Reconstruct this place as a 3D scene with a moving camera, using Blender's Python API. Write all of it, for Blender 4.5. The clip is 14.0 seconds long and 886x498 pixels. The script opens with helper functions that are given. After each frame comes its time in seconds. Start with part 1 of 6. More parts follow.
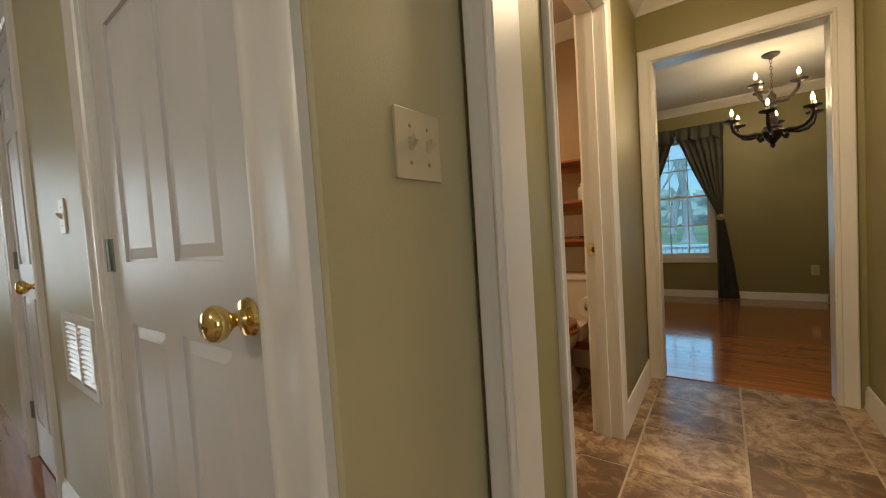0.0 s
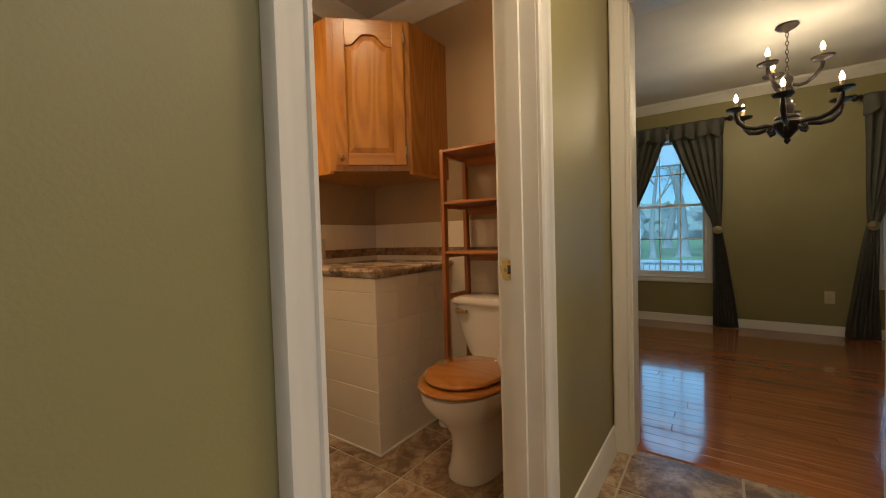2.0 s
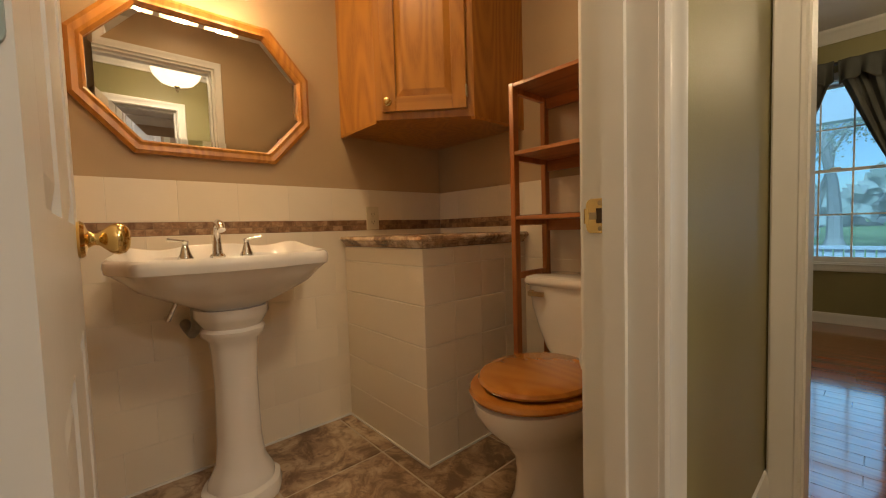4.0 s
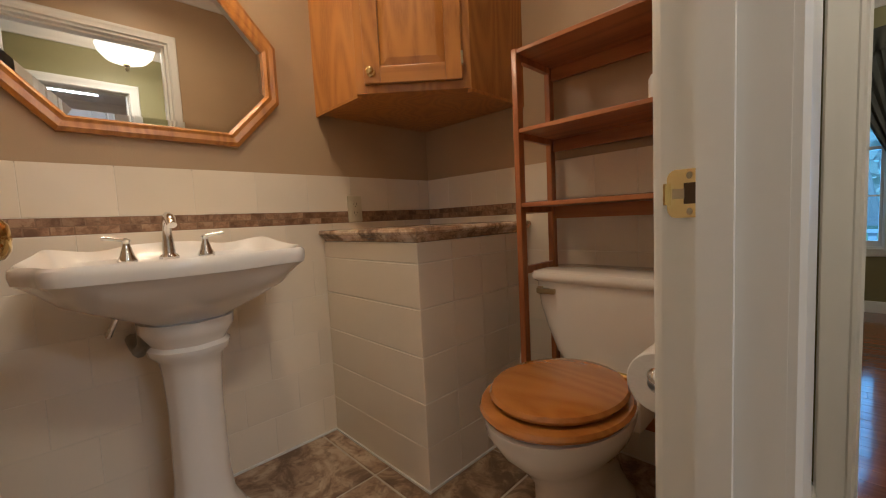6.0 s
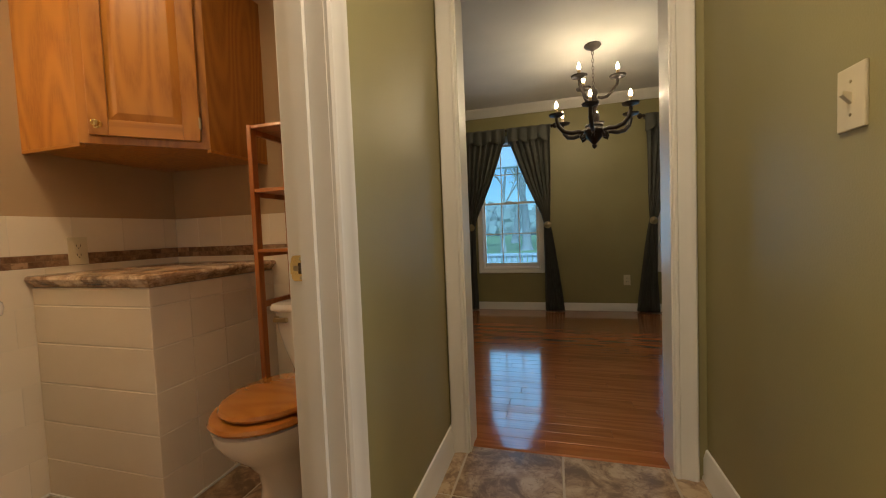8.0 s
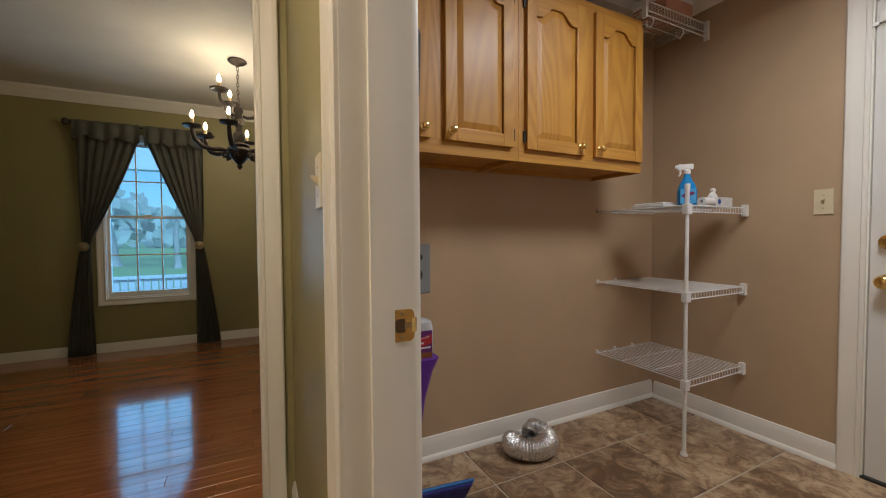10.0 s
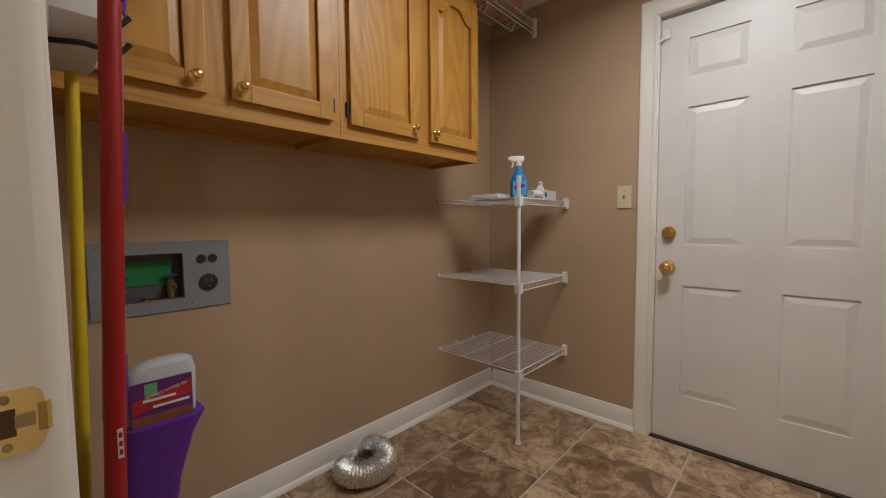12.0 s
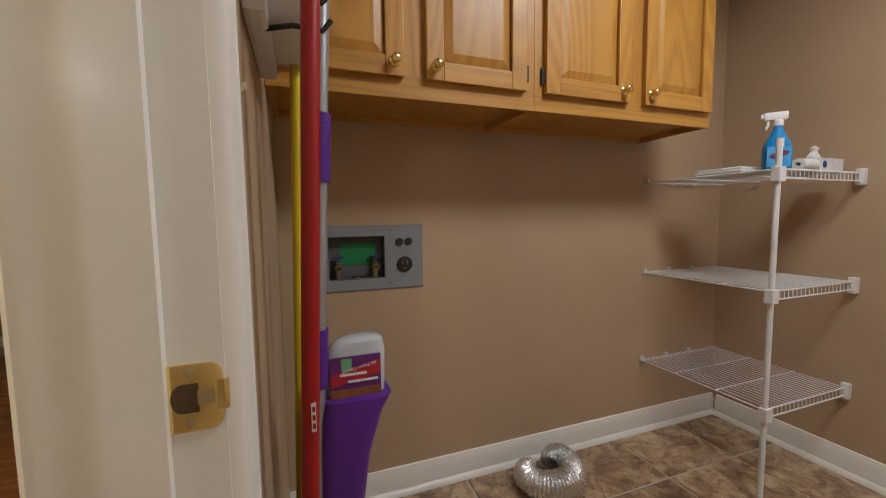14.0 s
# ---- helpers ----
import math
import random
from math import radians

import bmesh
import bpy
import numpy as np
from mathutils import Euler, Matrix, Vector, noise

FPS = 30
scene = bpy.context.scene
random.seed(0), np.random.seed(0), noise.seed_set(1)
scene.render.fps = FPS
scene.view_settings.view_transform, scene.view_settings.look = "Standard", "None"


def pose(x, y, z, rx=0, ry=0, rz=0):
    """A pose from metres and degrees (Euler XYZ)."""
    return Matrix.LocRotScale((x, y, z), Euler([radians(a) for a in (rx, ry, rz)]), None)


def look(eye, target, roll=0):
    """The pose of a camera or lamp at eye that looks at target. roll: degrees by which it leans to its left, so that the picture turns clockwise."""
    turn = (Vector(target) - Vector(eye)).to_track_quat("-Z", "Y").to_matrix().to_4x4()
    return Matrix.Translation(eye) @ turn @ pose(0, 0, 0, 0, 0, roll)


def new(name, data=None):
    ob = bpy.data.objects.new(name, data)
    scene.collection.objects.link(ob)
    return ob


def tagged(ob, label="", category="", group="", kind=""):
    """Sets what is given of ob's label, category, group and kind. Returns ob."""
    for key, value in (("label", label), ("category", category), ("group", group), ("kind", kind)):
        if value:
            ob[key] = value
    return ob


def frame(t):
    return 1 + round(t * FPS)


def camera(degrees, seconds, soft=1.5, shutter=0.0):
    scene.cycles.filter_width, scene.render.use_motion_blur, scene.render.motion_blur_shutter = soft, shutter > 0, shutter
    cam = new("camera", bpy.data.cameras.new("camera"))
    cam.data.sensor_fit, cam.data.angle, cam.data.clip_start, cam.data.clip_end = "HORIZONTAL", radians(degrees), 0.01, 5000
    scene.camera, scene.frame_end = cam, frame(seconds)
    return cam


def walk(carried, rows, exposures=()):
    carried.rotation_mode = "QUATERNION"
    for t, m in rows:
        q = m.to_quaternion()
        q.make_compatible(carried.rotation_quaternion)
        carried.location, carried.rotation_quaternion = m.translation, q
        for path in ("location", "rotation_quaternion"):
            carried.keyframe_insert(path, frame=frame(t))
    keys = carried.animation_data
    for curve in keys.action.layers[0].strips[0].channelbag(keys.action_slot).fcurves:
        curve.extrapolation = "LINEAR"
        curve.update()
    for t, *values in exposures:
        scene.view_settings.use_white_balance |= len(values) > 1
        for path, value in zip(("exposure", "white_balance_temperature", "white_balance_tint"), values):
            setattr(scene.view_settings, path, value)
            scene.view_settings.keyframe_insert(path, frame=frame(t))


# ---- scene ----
cam = camera(97.7, 14.0, soft=1.1)
PATH = [
    (0, (0.164, 0.398, 1.038), (-1.008, 2.017, 0.949), -3.7),
    (0.5, (0.208, 0.643, 1.039), (-0.669, 2.438, 0.947), -3.4),
    (1, (0.228, 0.85, 1.035), (-0.579, 2.677, 0.94), -2.8),
    (1.5, (0.175, 1.092, 1.029), (-0.759, 2.859, 0.952), -2.2),
    (2, (0.146, 1.305, 1.004), (-1.011, 2.935, 0.943), -1.6),
    (2.5, (0.131, 1.488, 0.973), (-1.22, 2.962, 0.922), -1.3),
    (3, (0.098, 1.558, 0.935), (-1.358, 2.928, 0.882), -1.6),
    (3.2, (0.082, 1.58, 0.923), (-1.396, 2.926, 0.86), -1.7),
    (5.3, (-0.195, 1.789, 0.88), (-1.692, 3.107, 0.733), -2.1),
    (5.5, (-0.203, 1.786, 0.882), (-1.691, 3.115, 0.733), -2.4),
    (6, (-0.214, 1.774, 0.889), (-1.639, 3.17, 0.737), -2.8),
    (6.5, (-0.168, 1.752, 0.903), (-1.445, 3.283, 0.744), -2.7),
    (7, (-0.076, 1.702, 0.929), (-1.151, 3.382, 0.786), -2.5),
    (7.5, (0.075, 1.614, 0.956), (-0.736, 3.438, 0.838), -2.5),
    (8, (0.21, 1.566, 0.977), (-0.34, 3.486, 0.884), -2.3),
    (8.5, (0.33, 1.548, 1.002), (0.051, 3.527, 0.923), -1.7),
    (9, (0.438, 1.543, 1.034), (0.512, 3.54, 0.951), -1.3),
    (9.2, (0.477, 1.542, 1.046), (0.704, 3.527, 0.963), -1.0),
    (11.3, (0.756, 1.726, 1.079), (2.255, 3.048, 1.003), -0.6),
    (11.5, (0.777, 1.729, 1.08), (2.282, 3.043, 0.991), -0.5),
    (12, (0.868, 1.742, 1.082), (2.332, 3.099, 0.958), -0.5),
    (12.5, (0.974, 1.773, 1.078), (2.361, 3.207, 0.937), -0.7),
    (13, (1.03, 1.81, 1.064), (2.289, 3.356, 0.912), -0.7),
    (13.5, (1.018, 1.842, 1.058), (2.051, 3.547, 0.891), -0.6),
    (14, (0.94, 1.88, 1.059), (1.629, 3.751, 0.898), -0.7),
]
walk(cam, [(t, look(eye, target, roll)) for t, eye, target, roll in PATH],
     [(0, 0.08, 6900, 10), (0.5, 0.05, 6650, 10), (1.5, 0.05, 6300, 10), (2.5, 0.08, 6350, 10), (3, 0.08, 6900, 10), (5.3, 0.1, 5600, 10), (6.5, 0.12, 4950, 10), (7, 0.16, 4950, 10), (7.5, 0.12, 6300, 10), (8, 0.12, 6250, 10), (8.5, 0.15, 5900, 10), (9, 0.18, 5800, 10), (11.3, 0.05, 6000, 10), (12.5, 0.1, 6000, 10), (13.5, 0.33, 5850, 10), (14, 0.33, 5850, 10)])

# ---- world, sun, lamps ----
world = bpy.data.worlds.new("world")
scene.world = world
world.use_nodes = True
wn = world.node_tree
sky = wn.nodes.new("ShaderNodeTexSky")
sky.sky_type, sky.sun_disc = "NISHITA", False
sky.sun_elevation, sky.sun_rotation = radians(40), radians(200)
wn.links.new(sky.outputs[0], wn.nodes["Background"].inputs["Color"])
wn.nodes["Background"].inputs["Strength"].default_value = 0.15
sun = new("sun", bpy.data.lights.new("sun", "SUN"))
sun.data.energy, sun.data.angle, sun.data.color = 4.6, radians(12), (1.0, 0.95, 0.88)
sun.matrix_world = look((0, 0, 30), (-8, 24, 0))


def lamp(name, place, watts, colour, size=0.03):
    ob = new(name, bpy.data.lights.new(name, "POINT"))
    ob.data.energy, ob.data.color, ob.data.shadow_soft_size = watts, colour, size
    ob.location = place
    return ob


def panel_lamp(name, place, watts, colour, sx, sy, target):
    ob = new(name, bpy.data.lights.new(name, "AREA"))
    ob.data.shape, ob.data.size, ob.data.size_y = "RECTANGLE", sx, sy
    ob.data.energy, ob.data.color = watts, colour
    ob.matrix_world = look(place, target)
    return ob


WARM = (1.0, 0.72, 0.41)
SOFT = (1.0, 0.78, 0.52)
lamp("hall_lamp", (0.23, 2.2, 2.17), 8, SOFT, 0.08)
panel_lamp("hall_bowl_lamp", (0.23, 2.2, 2.168), 8, SOFT, 0.26, 0.26, (0.23, 2.2, 0))
for vy in (1.82, 1.97, 2.12):
    lamp("vanity_lamp", (-1.595, vy, 1.785), 1.5, WARM, 0.03)
# Unseen ceiling lamp added to brighten the toilet and ledge.
panel_lamp("bath_fill_lamp", (-0.95, 2.20, 2.368), 5.2, WARM, 0.17, 0.17, (-0.95, 2.20, 0)).data.spread = radians(150)
panel_lamp("laundry_lamp", (2.05, 1.95, 2.365), 18, (1.0, 0.965, 0.90), 0.45, 0.45, (2.05, 1.95, 0)).data.spread = radians(166)
# Unseen lamp added to brighten the closet wall and hall corner.
lamp("kitchen_fill", (-0.6, -1.3, 2.2), 24, (1.0, 0.92, 0.80), 0.12)
# Unseen panel added to light the switch wall; the east wall has no window.
panel_lamp("daylight_fill", (3.0, -0.9, 1.35), 28, (0.90, 0.93, 1.0), 1.6, 1.4, (0, 0.3, 1.1))
# Panels for the daylight of the two dining windows.
for wx in (-0.286, 1.65):
    panel_lamp("daylight_fill", (wx, 6.425, 1.25), 7.5, (0.66, 0.86, 1.0), 0.64, 1.46, (wx, 3.0, 1.25))
# Panel for the daylight of the far west kitchen window.
panel_lamp("daylight_fill", (-5.9, -0.6, 1.3), 22, (0.78, 0.9, 1.0), 0.9, 1.4, (0, -0.6, 0.9))
scene.view_settings.exposure = 0.0

# ---- materials ----


def mat(name, colour, rough=0.5, metal=0.0, second=None, scale=6.0, fine=60.0, bump=0.05, rand=0.0, coat=0.0, spread=0.25):
    """A painted or plain surface: two-scale noise in colour and roughness, fine relief."""
    m = bpy.data.materials.new(name)
    m.use_nodes = True
    t = m.node_tree
    n, l = t.nodes, t.links
    b = n["Principled BSDF"]
    co = n.new("ShaderNodeTexCoord")
    big, small = n.new("ShaderNodeTexNoise"), n.new("ShaderNodeTexNoise")
    big.inputs["Scale"].default_value, small.inputs["Scale"].default_value = scale, fine
    big.inputs["Detail"].default_value = small.inputs["Detail"].default_value = 4
    l.new(co.outputs["Object"], big.inputs["Vector"])
    l.new(co.outputs["Object"], small.inputs["Vector"])
    ramp = n.new("ShaderNodeMapRange")
    ramp.inputs[1].default_value, ramp.inputs[2].default_value = 0.5 - spread, 0.5 + spread
    l.new(big.outputs["Fac"], ramp.inputs[0])
    mix = n.new("ShaderNodeMix")
    mix.data_type = "RGBA"
    two = second or tuple(c * 0.88 for c in colour)
    mix.inputs[6].default_value, mix.inputs[7].default_value = (*colour, 1), (*two, 1)
    l.new(ramp.outputs[0], mix.inputs[0])
    out = mix.outputs[2]
    if rand:
        info, hsv, mr = n.new("ShaderNodeObjectInfo"), n.new("ShaderNodeHueSaturation"), n.new("ShaderNodeMapRange")
        mr.inputs[3].default_value, mr.inputs[4].default_value = 1 - rand, 1 + rand
        l.new(info.outputs["Random"], mr.inputs[0])
        l.new(mr.outputs[0], hsv.inputs["Value"])
        l.new(out, hsv.inputs["Color"])
        out = hsv.outputs[0]
    l.new(out, b.inputs["Base Color"])
    r = n.new("ShaderNodeMapRange")
    r.inputs[3].default_value, r.inputs[4].default_value = max(0.02, rough - 0.06), min(1, rough + 0.06)
    l.new(small.outputs["Fac"], r.inputs[0])
    l.new(r.outputs[0], b.inputs["Roughness"])
    b.inputs["Metallic"].default_value = metal
    b.inputs["Coat Weight"].default_value = coat
    b.inputs["Coat Roughness"].default_value = 0.12
    bp = n.new("ShaderNodeBump")
    bp.inputs["Strength"].default_value, bp.inputs["Distance"].default_value = bump, 0.003
    l.new(small.outputs["Fac"], bp.inputs["Height"])
    l.new(bp.outputs[0], b.inputs["Normal"])
    return m


def wood(name, light, dark, rough=0.35, axis=2, coat=0.3, ring=14.0, rand=0.12, along=0.07, figure=False, relief=0.08, sheen=0.06):
    """Varnished timber, its grain running along the axis 0, 1 or 2."""
    m = bpy.data.materials.new(name)
    m.use_nodes = True
    t = m.node_tree
    n, l = t.nodes, t.links
    b = n["Principled BSDF"]
    co, mp, info, add = n.new("ShaderNodeTexCoord"), n.new("ShaderNodeMapping"), n.new("ShaderNodeObjectInfo"), n.new("ShaderNodeVectorMath")
    s = [1.0, 1.0, 1.0]
    s[axis] = along
    mp.inputs["Scale"].default_value = s
    l.new(co.outputs["Object"], mp.inputs["Vector"])
    comb = n.new("ShaderNodeMath")
    comb.operation, comb.inputs[1].default_value = "MULTIPLY", 7.3
    l.new(info.outputs["Random"], comb.inputs[0])
    l.new(mp.outputs[0], add.inputs[0])
    l.new(comb.outputs[0], add.inputs[1])
    wave, grain, tone = n.new("ShaderNodeTexWave"), n.new("ShaderNodeTexNoise"), n.new("ShaderNodeTexNoise")
    wave.wave_type, wave.bands_direction = "BANDS", "DIAGONAL"
    wave.inputs["Scale"].default_value, wave.inputs["Distortion"].default_value = ring, 14.0
    wave.inputs["Detail"].default_value, wave.inputs["Detail Scale"].default_value = 3.0, 1.3
    grain.inputs["Scale"].default_value, grain.inputs["Detail"].default_value = 150.0, 5.0
    tone.inputs["Scale"].default_value = 3.0
    for x in (wave, grain, tone):
        l.new(add.outputs[0], x.inputs["Vector"])
    mx = n.new("ShaderNodeMath")
    mx.operation = "MULTIPLY"
    l.new(wave.outputs["Fac"], mx.inputs[0])
    if figure:
        # growth rings cut flat: contour lines of a stretched smooth field
        field, many, rings, unit = n.new("ShaderNodeTexNoise"), n.new("ShaderNodeMath"), n.new("ShaderNodeMath"), n.new("ShaderNodeMapRange")
        field.inputs["Scale"].default_value, field.inputs["Detail"].default_value = ring, 1.0
        many.operation, many.inputs[1].default_value, rings.operation = "MULTIPLY", 95.0, "SINE"
        unit.inputs[1].default_value = -1.0
        l.new(add.outputs[0], field.inputs["Vector"])
        l.new(field.outputs["Fac"], many.inputs[0])
        l.new(many.outputs[0], rings.inputs[0])
        l.new(rings.outputs[0], unit.inputs[0])
        l.new(unit.outputs[0], mx.inputs[0])
    l.new(grain.outputs["Fac"], mx.inputs[1])
    ad = n.new("ShaderNodeMath")
    ad.operation = "MULTIPLY_ADD"
    ad.inputs[1].default_value = 0.55
    l.new(tone.outputs["Fac"], ad.inputs[0])
    l.new(mx.outputs[0], ad.inputs[2])
    ramp = n.new("ShaderNodeMapRange")
    ramp.inputs[1].default_value, ramp.inputs[2].default_value = 0.12, 1.05
    l.new(ad.outputs[0], ramp.inputs[0])
    mix, hsv, mr = n.new("ShaderNodeMix"), n.new("ShaderNodeHueSaturation"), n.new("ShaderNodeMapRange")
    mix.data_type = "RGBA"
    mix.inputs[6].default_value, mix.inputs[7].default_value = (*light, 1), (*dark, 1)
    l.new(ramp.outputs[0], mix.inputs[0])
    mr.inputs[3].default_value, mr.inputs[4].default_value = 1 - rand, 1 + rand
    l.new(info.outputs["Random"], mr.inputs[0])
    l.new(mr.outputs[0], hsv.inputs["Value"])
    l.new(mix.outputs[2], hsv.inputs["Color"])
    l.new(hsv.outputs[0], b.inputs["Base Color"])
    b.inputs["Roughness"].default_value = rough
    b.inputs["Coat Weight"].default_value, b.inputs["Coat Roughness"].default_value = coat, sheen
    bp = n.new("ShaderNodeBump")
    bp.inputs["Strength"].default_value, bp.inputs["Distance"].default_value = relief, 0.002
    l.new(mx.outputs[0], bp.inputs["Height"])
    l.new(bp.outputs[0], b.inputs["Normal"])
    return m


def stone(name, a, b_, c, rough=0.4, scale=5.0, rand=0.15, coat=0.0, swirl=0.5, drift=0.0):
    """Mottled slate-look tile or marble in three tones."""
    m = bpy.data.materials.new(name)
    m.use_nodes = True
    t = m.node_tree
    n, l = t.nodes, t.links
    b = n["Principled BSDF"]
    co, info, add, mul = n.new("ShaderNodeTexCoord"), n.new("ShaderNodeObjectInfo"), n.new("ShaderNodeVectorMath"), n.new("ShaderNodeMath")
    mul.operation, mul.inputs[1].default_value = "MULTIPLY", 31.0
    l.new(info.outputs["Random"], mul.inputs[0])
    l.new(co.outputs["Object"], add.inputs[0])
    l.new(mul.outputs[0], add.inputs[1])
    n1, n2 = n.new("ShaderNodeTexNoise"), n.new("ShaderNodeTexNoise")
    n1.inputs["Scale"].default_value, n1.inputs["Detail"].default_value, n1.inputs["Distortion"].default_value = scale, 10, swirl
    n2.inputs["Scale"].default_value, n2.inputs["Detail"].default_value, n2.inputs["Distortion"].default_value = scale * 3.3, 8, 0.9
    n1.inputs["Roughness"].default_value, n2.inputs["Roughness"].default_value = 0.68, 0.62
    l.new(add.outputs[0], n1.inputs["Vector"])
    l.new(add.outputs[0], n2.inputs["Vector"])
    ramp = n.new("ShaderNodeValToRGB")
    e = ramp.color_ramp.elements
    e[0].position, e[0].color = 0.40, (*a, 1)
    e[1].position, e[1].color = 0.61, (*c, 1)
    mid = e.new(0.5)
    mid.color = (*b_, 1)
    # each piece leans towards one of the tones
    lean, shift = n.new("ShaderNodeMapRange"), n.new("ShaderNodeMath")
    lean.inputs[3].default_value, lean.inputs[4].default_value = -drift, drift
    l.new(info.outputs["Random"], lean.inputs[0])
    l.new(n1.outputs["Fac"], shift.inputs[0])
    l.new(lean.outputs[0], shift.inputs[1])
    l.new(shift.outputs[0], ramp.inputs[0])
    mix, r2 = n.new("ShaderNodeMix"), n.new("ShaderNodeMapRange")
    mix.data_type = "RGBA"
    r2.inputs[1].default_value, r2.inputs[2].default_value, r2.inputs[4].default_value = 0.53, 0.62, 0.6
    l.new(n2.outputs["Fac"], r2.inputs[0])
    l.new(r2.outputs[0], mix.inputs[0])
    l.new(ramp.outputs[0], mix.inputs[6])
    mix.inputs[7].default_value = (*a, 1)
    hsv, mr = n.new("ShaderNodeHueSaturation"), n.new("ShaderNodeMapRange")
    mr.inputs[3].default_value, mr.inputs[4].default_value = 1 - rand, 1 + rand
    l.new(info.outputs["Random"], mr.inputs[0])
    l.new(mr.outputs[0], hsv.inputs["Value"])
    l.new(mix.outputs[2], hsv.inputs["Color"])
    l.new(hsv.outputs[0], b.inputs["Base Color"])
    rr = n.new("ShaderNodeMapRange")
    rr.inputs[3].default_value, rr.inputs[4].default_value = rough - 0.1, rough + 0.12
    l.new(n2.outputs["Fac"], rr.inputs[0])
    l.new(rr.outputs[0], b.inputs["Roughness"])
    b.inputs["Coat Weight"].default_value = coat
    bp = n.new("ShaderNodeBump")
    bp.inputs["Strength"].default_value, bp.inputs["Distance"].default_value = 0.25, 0.003
    l.new(n2.outputs["Fac"], bp.inputs["Height"])
    l.new(bp.outputs[0], b.inputs["Normal"])
    return m


def glow(name, colour, power):
    m = bpy.data.materials.new(name)
    m.use_nodes = True
    b = m.node_tree.nodes["Principled BSDF"]
    b.inputs["Base Color"].default_value = (*colour, 1)
    b.inputs["Emission Color"].default_value = (*colour, 1)
    b.inputs["Emission Strength"].default_value = power
    return m


def thin_glass(name, tint, haze=0.0):
    """A pane that lets light straight through, with a faint reflection and a translucent share that imitates outdoor
    haze.
    """
    m = bpy.data.materials.new(name)
    m.use_nodes = True
    t = m.node_tree
    n, l = t.nodes, t.links
    n.remove(n["Principled BSDF"])
    tr, gl, fr, mx = n.new("ShaderNodeBsdfTransparent"), n.new("ShaderNodeBsdfGlossy"), n.new("ShaderNodeFresnel"), n.new("ShaderNodeMixShader")
    tr.inputs["Color"].default_value = (*tint, 1)
    gl.inputs["Roughness"].default_value = 0.02
    fr.inputs["IOR"].default_value = 1.3
    l.new(fr.outputs[0], mx.inputs[0])
    # Translucent white mixed in to pale the view as haze would.
    tl, haze_mix = n.new("ShaderNodeBsdfTranslucent"), n.new("ShaderNodeMixShader")
    tl.inputs["Color"].default_value = (0.8, 0.9, 1.0, 1)
    haze_mix.inputs[0].default_value = haze
    l.new(tr.outputs[0], haze_mix.inputs[1])
    l.new(tl.outputs[0], haze_mix.inputs[2])
    l.new(haze_mix.outputs[0], mx.inputs[1])
    l.new(gl.outputs[0], mx.inputs[2])
    l.new(mx.outputs[0], n["Material Output"].inputs["Surface"])
    return m


GREEN = mat("green_wall_paint", (0.305, 0.268, 0.120), 0.46, scale=2.5, fine=220, bump=0.12)
CREAM = mat("pale_green_wall", (0.52, 0.47, 0.28), 0.42, scale=2.5, fine=220, bump=0.12)
TAN = mat("tan_wall_paint", (0.47, 0.337, 0.213), 0.45, scale=2.5, fine=220, bump=0.12)
BATHTAN = mat("bath_tan_wall_paint", (0.47, 0.33, 0.185), 0.45, scale=2.5, fine=220, bump=0.12)
CEIL = mat("ceiling_paint", (0.72, 0.70, 0.66), 0.8, scale=3, fine=120, bump=0.3)
WHITE = mat("white_gloss_trim", (0.78, 0.75, 0.69), 0.36, second=(0.73, 0.70, 0.64), scale=3, fine=90, bump=0.04, coat=0.08)
DOORW = mat("white_door_paint", (0.685, 0.665, 0.64), 0.38, scale=3, fine=90, bump=0.04)
GROUT = mat("floor_grout", (0.52, 0.435, 0.335), 0.85, scale=8, fine=200, bump=0.2)
WGROUT = mat("wall_grout", (0.80, 0.73, 0.60), 0.8, scale=8, fine=200, bump=0.1)
TILE = stone("slate_look_floor_tile", (0.15, 0.086, 0.047), (0.31, 0.20, 0.115), (0.48, 0.355, 0.225), 0.36, 8.5, 0.12, coat=0.1, swirl=0.9, drift=0.06)
WTILE = mat("cream_wall_tile", (0.81, 0.71, 0.56), 0.18, second=(0.77, 0.67, 0.52), scale=4, fine=40, bump=0.02, rand=0.03, coat=0.3)
MOSAIC = stone("brown_mosaic", (0.16, 0.082, 0.038), (0.29, 0.16, 0.082), (0.40, 0.255, 0.145), 0.35, 14.0, 0.22)
MARBLE = stone("brown_marble", (0.15, 0.085, 0.045), (0.40, 0.255, 0.145), (0.68, 0.52, 0.35), 0.15, 9.0, 0.0, coat=0.5)
PLANK = wood("red_oak_floor", (0.43, 0.150, 0.045), (0.28, 0.085, 0.026), 0.12, axis=0, coat=0.5, ring=9.0, rand=0.12, relief=0.02)
# Golden oak again, with the warm lamplight's orange put into its colour.
BATHOAK = wood("warm_lit_oak", (0.50, 0.212, 0.030), (0.31, 0.108, 0.014), 0.34, axis=2, coat=0.25, sheen=0.25, ring=4.5, rand=0.05, along=0.16, figure=True)
BATHOAKX = wood("warm_lit_oak_cross", (0.50, 0.212, 0.030), (0.33, 0.118, 0.016), 0.34, axis=0, coat=0.25, sheen=0.25, ring=9.0, rand=0.05, along=0.05)
OAK = wood("golden_oak", (0.54, 0.275, 0.040), (0.38, 0.162, 0.021), 0.46, axis=2, coat=0.12, sheen=0.25, ring=4.5, rand=0.05, along=0.16, figure=True)
